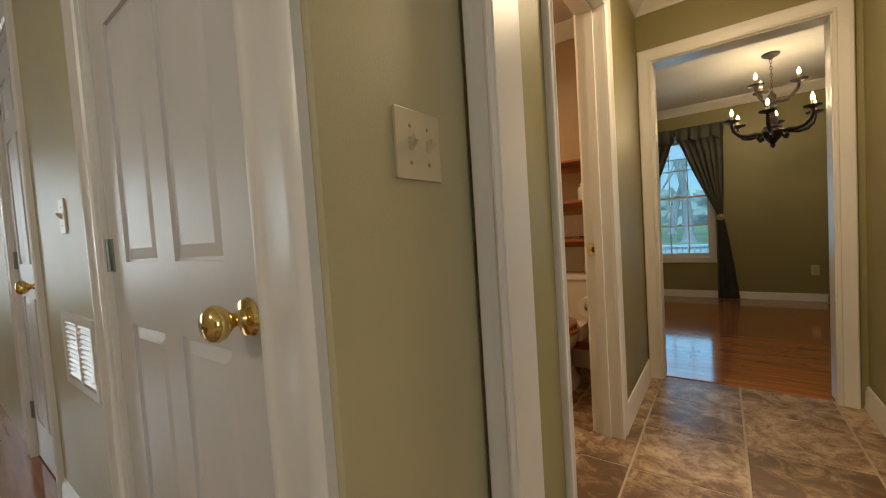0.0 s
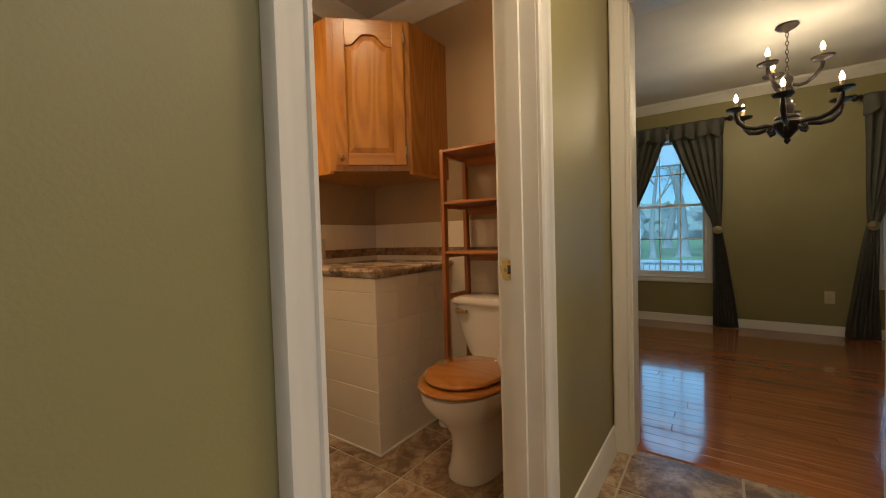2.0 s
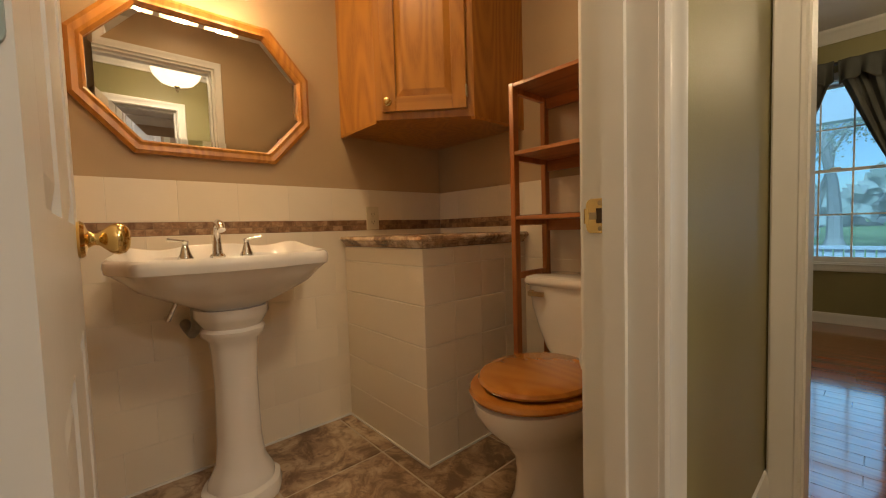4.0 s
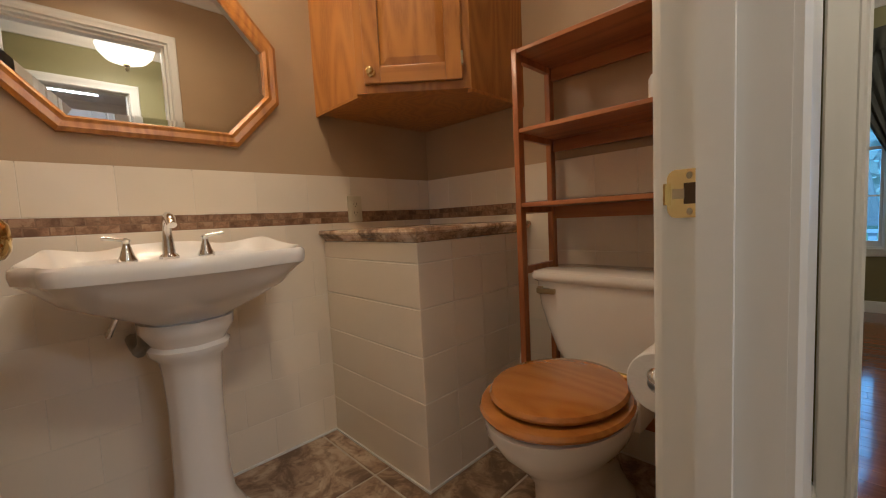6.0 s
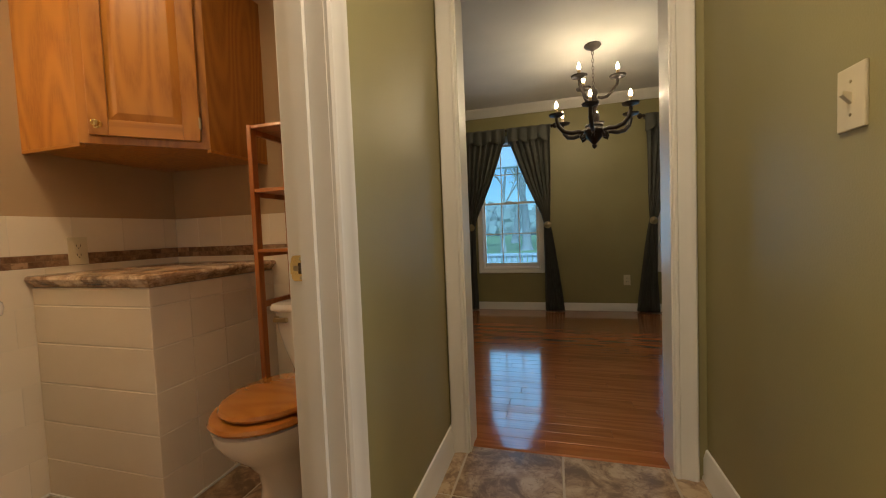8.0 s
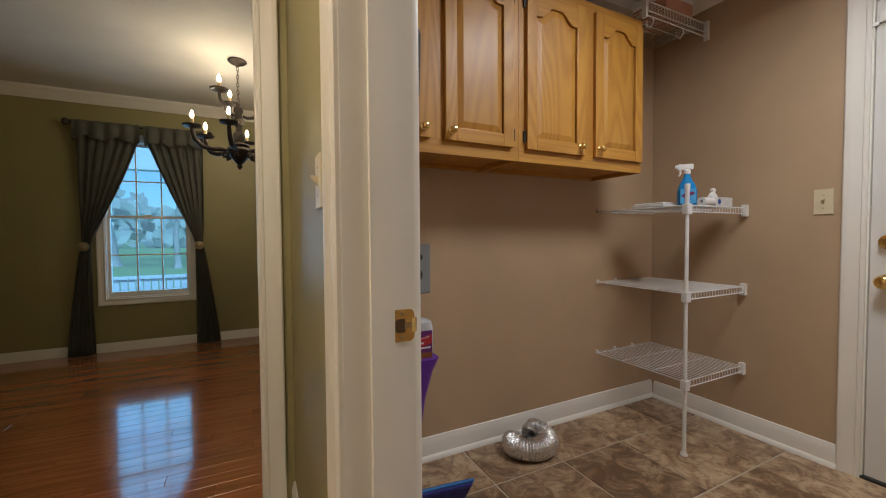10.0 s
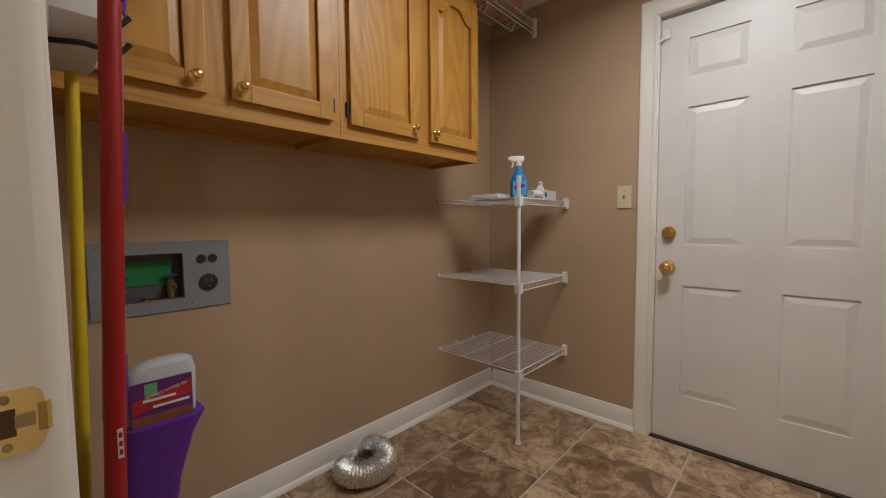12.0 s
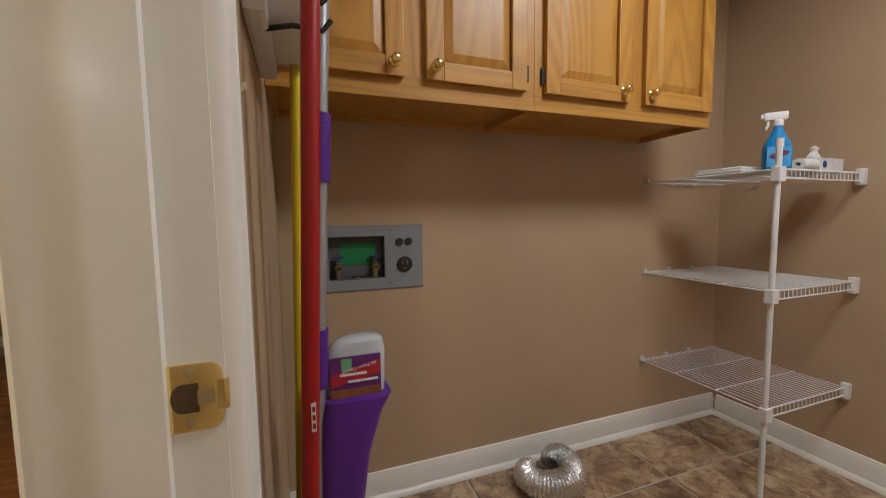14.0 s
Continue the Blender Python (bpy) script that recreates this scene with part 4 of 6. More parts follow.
def basin():
    """A deep D-shaped bowl with a scalloped rim: rings from the underside round over the rim into the bowl."""
    bm = bmesh.new()
    n = 64
    rings = []
    for k_, (s, z) in enumerate(((0.30, 0.648), (0.36, 0.662), (0.60, 0.698), (0.80, 0.732), (0.90, 0.764), (0.962, 0.784), (0.998, 0.791), (1.010, 0.808), (1.004, 0.824), (0.980, 0.831), (0.93, 0.822), (0.90, 0.806), (0.82, 0.80), (0.70, 0.775), (0.48, 0.715), (0.22, 0.695), (0.06, 0.690))):
        ring = []
        for k in range(n):
            a = 2 * math.pi * k / n
            ca, sa = math.cos(a), math.sin(a)
            # a is measured from the front; the back is flat against the wall
            rx = 0.245 * (abs(ca) ** 0.85) * (1 if ca > 0 else -1)
            ry = 0.312 * (abs(sa) ** 0.62) * (1 if sa > 0 else -1)
            scal = 1 + 0.034 * math.cos(8 * a + 0.4 * math.sin(2 * a)) * (1 if s > 0.9 else 0.3)
            x, y, zz = rx * s * scal, ry * s * scal, z
            if 5 <= k_ <= 9 and ca < -0.05:
                zz += 0.030 * (min(1, (-ca - 0.05) / 0.4)) * (0.75 + 0.25 * math.cos(5 * sa * 1.6))
            if 10 <= k_ <= 16 and x < -0.12:
                x = -0.12 + (x + 0.12) * (0.55 if k_ < 12 else 0.2)
            ring.append(bm.verts.new((x, y, zz)))
        rings.append(ring)
    for a, b in zip(rings, rings[1:]):
        for k in range(n):
            bm.faces.new((a[k], a[(k + 1) % n], b[(k + 1) % n], b[k]))
    bm.faces.new(rings[0][::-1])
    bm.faces.new(rings[-1])
    return bm


part("basin", basin(), PORCELAIN, sink, smooth=True)
part("pedestal", lathe([(0.001, 0.0), (0.124, 0.0), (0.128, 0.02), (0.122, 0.045), (0.105, 0.055), (0.102, 0.075), (0.088, 0.10), (0.076, 0.13), (0.069, 0.20), (0.066, 0.40), (0.070, 0.50), (0.076, 0.545), (0.096, 0.565), (0.098, 0.580), (0.088, 0.590), (0.104, 0.615), (0.112, 0.630), (0.112, 0.655), (0.001, 0.655)], 32, flute=0.018, flutes=8), PORCELAIN, sink, smooth=True)
part("overflow_slot", boxes((-0.102, -0.086, -0.040, 0.006, 0.782, 0.791), bevel=0.003), BLACK, sink)
part("drain_trap", tube([(-0.10, -0.09, 0.66), (-0.10, -0.09, 0.58), (-0.13, -0.10, 0.555), (-0.17, -0.105, 0.565), (-0.245, -0.105, 0.57)], 0.018, 10), mat("dull_drain_metal", (0.30, 0.29, 0.27), 0.35, 0.8, scale=20, fine=120, bump=0.1), sink, "dull metal trap behind the pedestal", smooth=True)
part("supply_valve", tube([(-0.245, -0.16, 0.60), (-0.20, -0.16, 0.60), (-0.185, -0.15, 0.63), (-0.17, -0.12, 0.70)], 0.008, 8), CHROME, sink, smooth=True)
tap = thing("faucet", "chrome widespread faucet with two lever handles", "faucet", (-1.622, 2.0, 0.812))
part("spout", tube([(0, 0, 0), (0, 0, 0.05), (0.002, 0, 0.085), (0.012, 0, 0.112), (0.035, 0, 0.125), (0.065, 0, 0.118), (0.085, 0, 0.098)], [0.019, 0.015, 0.0125, 0.0125, 0.013, 0.014, 0.012], 14), CHROME, tap, smooth=True)
part("spout_base", lathe([(0.001, 0), (0.026, 0), (0.027, 0.006), (0.021, 0.014), (0.001, 0.016)], 20), CHROME, tap, smooth=True)
for s in (-1, 1):
    h = part("handle_base", lathe([(0.001, 0), (0.024, 0), (0.025, 0.006), (0.017, 0.02), (0.010, 0.045), (0.009, 0.055), (0.012, 0.062), (0.001, 0.068)], 18, at=(0.0, s * 0.098, 0)), CHROME, tap, smooth=True)
    part("lever", tube([(0, s * 0.098, 0.062), (0.002, s * 0.115, 0.065), (0.004, s * 0.150, 0.071)], [0.006, 0.005, 0.0055], 10), CHROME, h, smooth=True)

# toilet
TX = -0.718
wc = thing("toilet", "white porcelain two piece toilet with a wooden seat", "toilet", (TX, 0, 0))


def loft(sections, n=40, cap=True):
    """Rounded rings (cx, cy, rx, ry, z, power) joined upwards."""
    bm = bmesh.new()
    rings = []
    for cx, cy, rx, ry, z, p in sections:
        ring = []
        for k in range(n):
            a = 2 * math.pi * k / n
            c, s = math.cos(a), math.sin(a)
            ring.append(bm.verts.new((cx + rx * math.copysign(abs(c) ** p, c), cy + ry * math.copysign(abs(s) ** p, s), z)))
        rings.append(ring)
    for a, b in zip(rings, rings[1:]):
        for k in range(n):
            bm.faces.new((a[k], a[(k + 1) % n], b[(k + 1) % n], b[k]))
    if cap:
        bm.faces.new(rings[0][::-1])
        bm.faces.new(rings[-1])
    return bm


part("bowl", loft([(0, 2.80, 0.112, 0.215, 0.0, 0.8), (0, 2.80, 0.112, 0.215, 0.03, 0.8), (0, 2.79, 0.098, 0.20, 0.06, 0.85), (0, 2.77, 0.088, 0.175, 0.14, 0.9), (0, 2.755, 0.093, 0.175, 0.20, 0.95), (0, 2.725, 0.112, 0.195, 0.26, 1), (0, 2.695, 0.156, 0.228, 0.32, 1), (0, 2.68, 0.173, 0.240, 0.365, 1), (0, 2.68, 0.176, 0.243, 0.392, 1), (0, 2.68, 0.158, 0.225, 0.398, 1)]), PORCELAIN, wc, smooth=True)
part("deck", boxes((-0.16, 0.16, 2.80, 3.10, 0.30, 0.396), bevel=0.02), PORCELAIN, wc, smooth=True)
part("tank", loft([(0, 3.045, 0.155, 0.085, 0.385, 0.35), (0, 3.042, 0.175, 0.092, 0.42, 0.3), (0, 3.04, 0.205, 0.098, 0.50, 0.28), (0, 3.04, 0.228, 0.102, 0.58, 0.25), (0, 3.04, 0.236, 0.104, 0.66, 0.22)]), PORCELAIN, wc, smooth=True)
part("tank_lid", loft([(0, 3.04, 0.240, 0.108, 0.6605, 0.2), (0, 3.04, 0.250, 0.116, 0.668, 0.2), (0, 3.04, 0.252, 0.118, 0.680, 0.2), (0, 3.04, 0.246, 0.112, 0.694, 0.2), (0, 3.04, 0.225, 0.092, 0.700, 0.25)]), PORCELAIN, wc, smooth=True)
SEATW = wood("toilet_seat_wood", (0.50, 0.195, 0.032), (0.39, 0.135, 0.022), 0.15, axis=0, coat=0.8, ring=4.0, rand=0.0, along=0.2, figure=True)
part("seat", loft([(0, 2.655, 0.168, 0.208, 0.400, 1), (0, 2.655, 0.180, 0.218, 0.404, 1), (0, 2.655, 0.184, 0.222, 0.412, 1), (0, 2.655, 0.178, 0.216, 0.421, 1), (0, 2.655, 0.158, 0.196, 0.423, 1)]), SEATW, wc, "varnished wooden seat", smooth=True)
part("seat_lid", loft([(0, 2.668, 0.152, 0.185, 0.4255, 1), (0, 2.668, 0.163, 0.196, 0.430, 1), (0, 2.668, 0.167, 0.200, 0.438, 1), (0, 2.668, 0.161, 0.194, 0.447, 1), (0, 2.668, 0.13, 0.165, 0.453, 1)]), SEATW, wc, "varnished wooden lid, closed", smooth=True)
for s in (-1, 1):
    part("seat_hinge", tube([(s * 0.085 - 0.02, 2.872, 0.418), (s * 0.085 + 0.02, 2.872, 0.418)], 0.012, 10), BRASS, wc)
part("flush_lever", boxes((-0.215, -0.150, 2.915, 2.932, 0.622, 0.640), (-0.218, -0.20, 2.927, 2.940, 0.618, 0.644), bevel=0.003), OLDBRASS, wc, "dull brass flush lever")
for s in (-1, 1):
    part("bolt_cap", lathe([(0.001, 0), (0.014, 0), (0.013, 0.01), (0.007, 0.018), (0.001, 0.02)], 14, at=(s * 0.098, 2.83, 0.03)), PORCELAIN, wc, smooth=True)
brush = thing("toilet_brush", "white plastic toilet brush in its holder", "toilet brush", (-1.045, 2.98, 0))
part("handle", tube([(0, 0, 0.12), (0, 0, 0.36), (0, 0, 0.375)], [0.006, 0.007, 0.004], 10), WPLASTIC, brush, smooth=True)
part("holder", lathe([(0.001, 0), (0.045, 0), (0.047, 0.01), (0.036, 0.05), (0.033, 0.12), (0.030, 0.125), (0.001, 0.125)], 20), WPLASTIC, brush, smooth=True)

# over-toilet rack
rack = thing("over_toilet_rack", "stained pine ladder rack standing over the toilet", "shelf rack")
RX0, RX1, RYF, RYB = -0.985, -0.452, 2.918, 3.128
for x in (RX0, RX1):
    part("front_post", boxes((x - 0.011, x + 0.011, RYF - 0.016, RYF + 0.016, 0, 1.445), bevel=0.004), PINE, rack)
    part("back_post", boxes((x - 0.011, x + 0.011, RYB - 0.016, RYB + 0.016, 0, 1.445), bevel=0.004), PINE, rack)
    for z in (1.425, 1.165, 0.915, 0.70, 0.15):
        part("side_rail", boxes((x - 0.009, x + 0.009, RYF + 0.016, RYB - 0.016, z - 0.016, z + 0.010)), PINE, rack)
for z in (1.428, 1.168, 0.918):
    part("shelf", boxes((RX0 + 0.0115, RX1 - 0.0115, RYF - 0.014, RYB + 0.012, z, z + 0.014), bevel=0.002), PINEX, rack)
    part("back_rail", boxes((RX0 + 0.0115, RX1 - 0.0115, RYB - 0.002, RYB + 0.010, z - 0.046, z - 0.001)), PINEX, rack)
part("lower_rail", boxes((RX0 + 0.0115, RX1 - 0.0115, RYB - 0.010, RYB + 0.008, 0.15, 0.20)), PINEX, rack)
jar = thing("lotion_bottle", "small white bottle on the rack shelf", "bottle", (-0.575, 3.02, 1.183))
part("bottle", lathe([(0.001, 0), (0.026, 0), (0.028, 0.004), (0.028, 0.075), (0.022, 0.088), (0.012, 0.092), (0.001, 0.092)], 20), WPLASTIC, jar, smooth=True)
part("cap", lathe([(0.001, 0.0925), (0.013, 0.0925), (0.013, 0.112), (0.001, 0.114)], 16), WPLASTIC, jar, smooth=True)

# paper holder on the wall beside the door
tp = thing("toilet_paper_holder", "chrome holder with a white paper roll on the wall", "paper holder", (BE, 2.49, 0))
part("wall_post", tube([(0.0, 0.125, 0.69), (-0.05, 0.125, 0.69), (-0.062, 0.125, 0.69)], [0.02, 0.009, 0.013], 12), CHROME, tp, smooth=True)
part("post_ball", lathe([(0.001, -0.016), (0.010, -0.012), (0.016, 0.0), (0.010, 0.012), (0.001, 0.016)], 16, at=(-0.058, 0.03, 0.69)), CHROME, tp, smooth=True)
part("arm", tube([(-0.058, 0.125, 0.69), (-0.058, 0.03, 0.69), (-0.058, 0.125, 0.66), (-0.058, 0.125, 0.61), (-0.058, 0.10, 0.603), (-0.058, -0.012, 0.603)], 0.006, 10), CHROME, tp, smooth=True)
part("tip", lathe([(0.001, 0), (0.012, 0), (0.016, 0.006), (0.014, 0.012), (0.008, 0.018), (0.001, 0.02)], 16, turn=Matrix.Rotation(radians(90), 4, "X"), at=(-0.058, -0.008, 0.603)), CHROME, tp, smooth=True)
bm = lathe([(0.020, 0.0), (0.053, 0.0), (0.055, 0.002), (0.055, 0.098), (0.053, 0.1), (0.020, 0.1), (0.020, 0.0)], 28, turn=Matrix.Rotation(radians(-90), 4, "X"), at=(-0.058, 0.0, 0.585), caps=False)
part("paper_roll", bm, mat("toilet_paper", (0.80, 0.77, 0.73), 0.9, scale=10, fine=120, bump=0.3), tp, "white paper roll", smooth=True)

# ---- laundry ----
LCF, LCB = 2.950, LY1 - 0.001     # cabinet face and back
LZ0, LZ1 = 1.390, 2.165


def wall_cabinet(x0, x1, doors):
    """An oak wall cabinet with arched doors; doors: (left, right, knob at the right?)."""
    c = thing("wall_cabinet", "golden oak wall cabinet with two arched panel doors", "cabinet", group="laundry cabinets")
    part("carcass", boxes((x0, x1, LCF + 0.019, LCB, LZ0 + 0.022, LZ1)), OAK, c)
    part("bottom_rail", boxes((x0, x1, LCF, LCF + 0.0185, LZ0, LZ0 + 0.06)), OAKX, c)
    part("top_rail", boxes((x0, x1, LCF, LCF + 0.0185, LZ1 - 0.06, LZ1)), OAKX, c)
    part("stile", boxes((x0, x0 + 0.04, LCF, LCF + 0.0185, LZ0 + 0.06, LZ1 - 0.06)), OAK, c)
    part("stile", boxes((x1 - 0.04, x1, LCF, LCF + 0.0185, LZ0 + 0.06, LZ1 - 0.06)), OAK, c)
    part("stile", boxes((doors[0][1] - 0.01, doors[1][0] + 0.01, LCF, LCF + 0.0185, LZ0 + 0.06, LZ1 - 0.06)), OAK, c)
    part("side_lip", boxes((x0, x0 + 0.016, LCF + 0.019, LCB, LZ0, LZ0 + 0.0215)), OAKX, c)
    part("side_lip", boxes((x1 - 0.016, x1, LCF + 0.019, LCB, LZ0, LZ0 + 0.0215)), OAKX, c)
    part("hanging_rail", boxes((x0 + 0.0165, x1 - 0.0165, LCB - 0.018, LCB, LZ0 + 0.004, LZ0 + 0.0215)), OAKX, c, "rough darker oak rail")
    for a, b, right in doors:
        w_ = b - a
        d = arched_door(c, w_, 0.680, OAK, OAKX, rise=0.05, stile=0.052, knob_x=w_ - 0.028 if right else 0.028)
        d.location = (a, LCF - 0.0195, 1.442)
        hx = -0.006 if right else w_ + 0.006
        for hz in (0.055, 0.625):
            part("hinge", boxes((hx - 0.005, hx + 0.005, 0.010, 0.0185, hz - 0.024, hz + 0.024)), BLACK, d, "dark metal hinge")
    return c


wall_cabinet(LX0 + 0.002, 1.644, [(0.898, 1.223, True), (1.286, 1.608, False)])
wall_cabinet(1.6455, 2.428, [(1.678, 2.016, True), (2.084, 2.414, False)])

# washer outlet box
GREY = mat("grey_plate_plastic", (0.24, 0.255, 0.27), 0.4, scale=10, fine=120, bump=0.05)
box = thing("washer_outlet_box", "grey washer outlet box with two brass valves and sockets", "outlet box", (0, LY1, 0))
BX0, BX1, BZ0, BZ1 = 0.984, 1.371, 0.801, 1.036
RX_0, RX_1, RZ0, RZ1 = 1.028, 1.226, 0.843, 0.996
bm = bmesh.new()
prof = []
for a0, a1, c0, c1, y in ((RX_0, RX_1, RZ0, RZ1, 0.0), (RX_0, RX_1, RZ0, RZ1, -0.006), (BX0 + 0.003, BX1 - 0.003, BZ0 + 0.003, BZ1 - 0.003, -0.006), (BX0, BX1, BZ0, BZ1, -0.003), (BX0, BX1, BZ0, BZ1, 0.0)):
    prof.append([bm.verts.new(p) for p in ((a0, y, c0), (a1, y, c0), (a1, y, c1), (a0, y, c1))])
for a, b in zip(prof, prof[1:]):
    for k in range(4):
        bm.faces.new((a[k], a[(k + 1) % 4], b[(k + 1) % 4], b[k]))
part("face_plate", bm, GREY, box)
part("recess", boxes((RX_0, RX_1, 0.0395, 0.0425, RZ0, RZ1), (RX_0, RX_0 + 0.002, 0.0, 0.0395, RZ0, RZ1), (RX_1 - 0.002, RX_1, 0.0, 0.0395, RZ0, RZ1), (RX_0 + 0.002, RX_1 - 0.002, 0.0, 0.0395, RZ0, RZ0 + 0.002), (RX_0 + 0.002, RX_1 - 0.002, 0.0, 0.0395, RZ1 - 0.002, RZ1)), mat("dark_grey_plastic", (0.09, 0.095, 0.10), 0.5, scale=9, fine=100), box)
part("tag", boxes((1.070, 1.200, 0.036, 0.0385, 0.892, 0.972)), mat("green_label", (0.01, 0.20, 0.055), 0.5, scale=9, fine=100), box, "bright green paper label")
VBRASS = mat("tarnished_brass", (0.34, 0.27, 0.15), 0.4, 0.9, scale=30, fine=150, bump=0.15)
for vx in (1.062, 1.194):
    v = part("valve", tube([(vx, 0.022, 0.846), (vx, 0.022, 0.905)], 0.011, 12), VBRASS, box, "tarnished brass valve", smooth=True)
    part("valve_spout", tube([(vx, 0.020, 0.890), (vx, -0.010, 0.886)], [0.013, 0.012], 12, caps=True), VBRASS, v, smooth=True)
    part("spout_hole", tube([(vx, -0.0101, 0.886), (vx, -0.0106, 0.886)], 0.008, 12), BLACK, v)
    part("valve_handle", boxes((vx - 0.020, vx + 0.020, 0.014, 0.026, 0.918, 0.926), (vx - 0.005, vx + 0.005, 0.016, 0.024, 0.905, 0.918), bevel=0.002), mat("blue_handle", (0.02, 0.04, 0.12), 0.4), v)
part("drain_cap", lathe([(0.001, 0), (0.022, 0), (0.024, 0.004), (0.018, 0.010), (0.001, 0.011)], 20, at=(1.128, 0.010, 0.8452)), CHROME, box, smooth=True)
for ox in (1.280, 1.315):
    part("socket", lathe([(0.001, 0), (0.0145, 0), (0.0145, 0.004), (0.001, 0.0045)], 16, turn=Matrix.Rotation(radians(90), 4, "X"), at=(ox, -0.006, 0.973)), BLACK, box, smooth=True)
dry = part("dryer_socket", lathe([(0.001, 0), (0.029, 0), (0.029, 0.005), (0.025, 0.006), (0.001, 0.0062)], 28, turn=Matrix.Rotation(radians(90), 4, "X"), at=(1.299, -0.006, 0.890)), BLACK, box, smooth=True)
part("slot", boxes((1.289, 1.291, -0.0135, -0.0122, 0.889, 0.903), (1.307, 1.309, -0.0135, -0.0122, 0.889, 0.903), (1.294, 1.304, -0.0135, -0.0122, 0.874, 0.877)), CHROME, dry)
for sx, sz in ((1.006, 1.016), (1.246, 1.016), (1.006, 0.822), (1.246, 0.822)):
    part("screw", lathe([(0.001, 0), (0.004, 0), (0.001, 0.002)], 8, turn=Matrix.Rotation(radians(90), 4, "X"), at=(sx, -0.006, sz)), CHROME, box)

# corner wire shelves on a pole
WIRE = mat("white_coated_wire", (0.74, 0.73, 0.71), 0.35, scale=12, fine=100, bump=0.02)
SX0, SX1, SY0, SY1 = 2.470, LX1 - 0.004, 2.735, LY1 - 0.004
unit = thing("corner_wire_shelving", "white coated wire corner shelves on a thin pole", "shelving")
part("pole", tube([(SX0 + 0.002, SY0, 0.0), (SX0 + 0.002, SY0, 1.30)], 0.0095, 14), WIRE, unit, smooth=True)
part("pole_cap", tube([(SX0 + 0.002, SY0, 1.285), (SX0 + 0.002, SY0, 1.312)], 0.012, 14), WPLASTIC, unit)
part("pole_foot", lathe([(0.001, 0), (0.017, 0), (0.017, 0.004), (0.011, 0.02), (0.001, 0.02)], 14, at=(SX0 + 0.002, SY0, 0)), WPLASTIC, unit)
for sz in (1.210, 0.788, 0.360):
    sh = part("wire_shelf", tube([(SX0, SY1, sz), (SX0, SY0, sz), ], 0.003, 6), WIRE, unit)
    n = 21
    for k in range(1, n):
        x = SX0 + (SX1 - SX0) * k / n
        part("deck_wire", tube([(x, SY1, sz + 0.003), (x, SY0, sz + 0.003), (x, SY0 - 0.002, sz - 0.030)], 0.0021, 5), WIRE, sh)
    for y in (SY1 - 0.012, SY1 - 0.18, SY1 - 0.36):
        part("cross_wire", tube([(SX0 - 0.002, y, sz - 0.001), (SX1, y, sz - 0.001)], 0.0028, 6), WIRE, sh)
    part("front_wire", tube([(SX0, SY0, sz), (SX1, SY0, sz)], 0.003, 6), WIRE, sh)
    part("lip_wire", tube([(SX0, SY0 - 0.002, sz - 0.030), (SX1, SY0 - 0.002, sz - 0.030)], 0.003, 6), WIRE, sh)
    part("wall_bracket", boxes((SX1 - 0.022, LX1 - 0.0005, SY0 - 0.014, SY0 + 0.012, sz - 0.045, sz + 0.018), bevel=0.003), WPLASTIC, sh)
    part("pole_clip", boxes((SX0 - 0.014, SX0 + 0.020, SY0 - 0.015, SY0 + 0.014, sz - 0.042, sz + 0.008), bevel=0.003), WPLASTIC, sh)
    for cx in (SX0 + 0.005, SX0 + 0.16, SX0 + 0.32):
        part("wall_clip", boxes((cx - 0.005, cx + 0.005, SY1 - 0.012, LY1 - 0.0005, sz - 0.008, sz + 0.016)), WPLASTIC, sh)

# high wire shelf with hooks and a clear box
UX0, UX1, UY, UZ = 2.435, LX1 - 0.004, 2.945, 2.275
high = thing("high_wire_shelf", "white wire shelf high in the corner with hang hooks", "shelf")
for k in range(22):
    x = UX0 + 0.01 + (UX1 - UX0 - 0.02) * k / 21
    part("deck_wire", tube([(x, LY1 - 0.002, UZ), (x, UY, UZ), (x, UY - 0.002, UZ - 0.05)], 0.0020, 5), WIRE, high)
for y, z in ((UY, UZ), (UY - 0.002, UZ - 0.05), (UY - 0.002, UZ - 0.075), (3.1, UZ - 0.003)):
    part("long_wire", tube([(UX0, y, z), (UX1, y, z)], 0.0032, 6), WIRE, high)
for x in (2.50, 2.75):
    part("hang_hook", tube([(x, UY, UZ - 0.075), (x, UY - 0.01, UZ - 0.10), (x, UY + 0.012, UZ - 0.125), (x, UY + 0.035, UZ - 0.11), (x, UY + 0.03, UZ - 0.08)], 0.003, 6), WIRE, high)
for x in (UX0 + 0.006, UX1 - 0.008):
    part("end_bracket", boxes((x - 0.006, x + 0.010, UY - 0.012, UY + 0.012, UZ - 0.09, UZ + 0.015)), WPLASTIC, high)
part("support_brace", tube([(UX0 + 0.05, UY + 0.02, UZ - 0.01), (UX0 + 0.05, LY1 - 0.002, UZ - 0.22)], 0.005, 6), WIRE, high)
PEACH = mat("peach_packaging", (0.55, 0.27, 0.18), 0.4, scale=14, fine=100)
pk = thing("storage_box", "white and peach carton on the high wire shelf", "box", (2.72, 3.05, UZ + 0.003))
part("carton", boxes((-0.10, 0.13, -0.10, 0.10, 0, 0.075), bevel=0.004), PEACH, pk)
part("white_band", boxes((-0.102, 0.132, -0.102, 0.102, 0.0765, 0.12), bevel=0.004), WPLASTIC, pk)

# spray bottle, rolls and tissue box on the top wire shelf
TOPZ = 1.2155
BLUE = mat("blue_translucent_plastic", (0.01, 0.17, 0.48), 0.2, second=(0.02, 0.25, 0.56), scale=14, fine=60, bump=0.02)
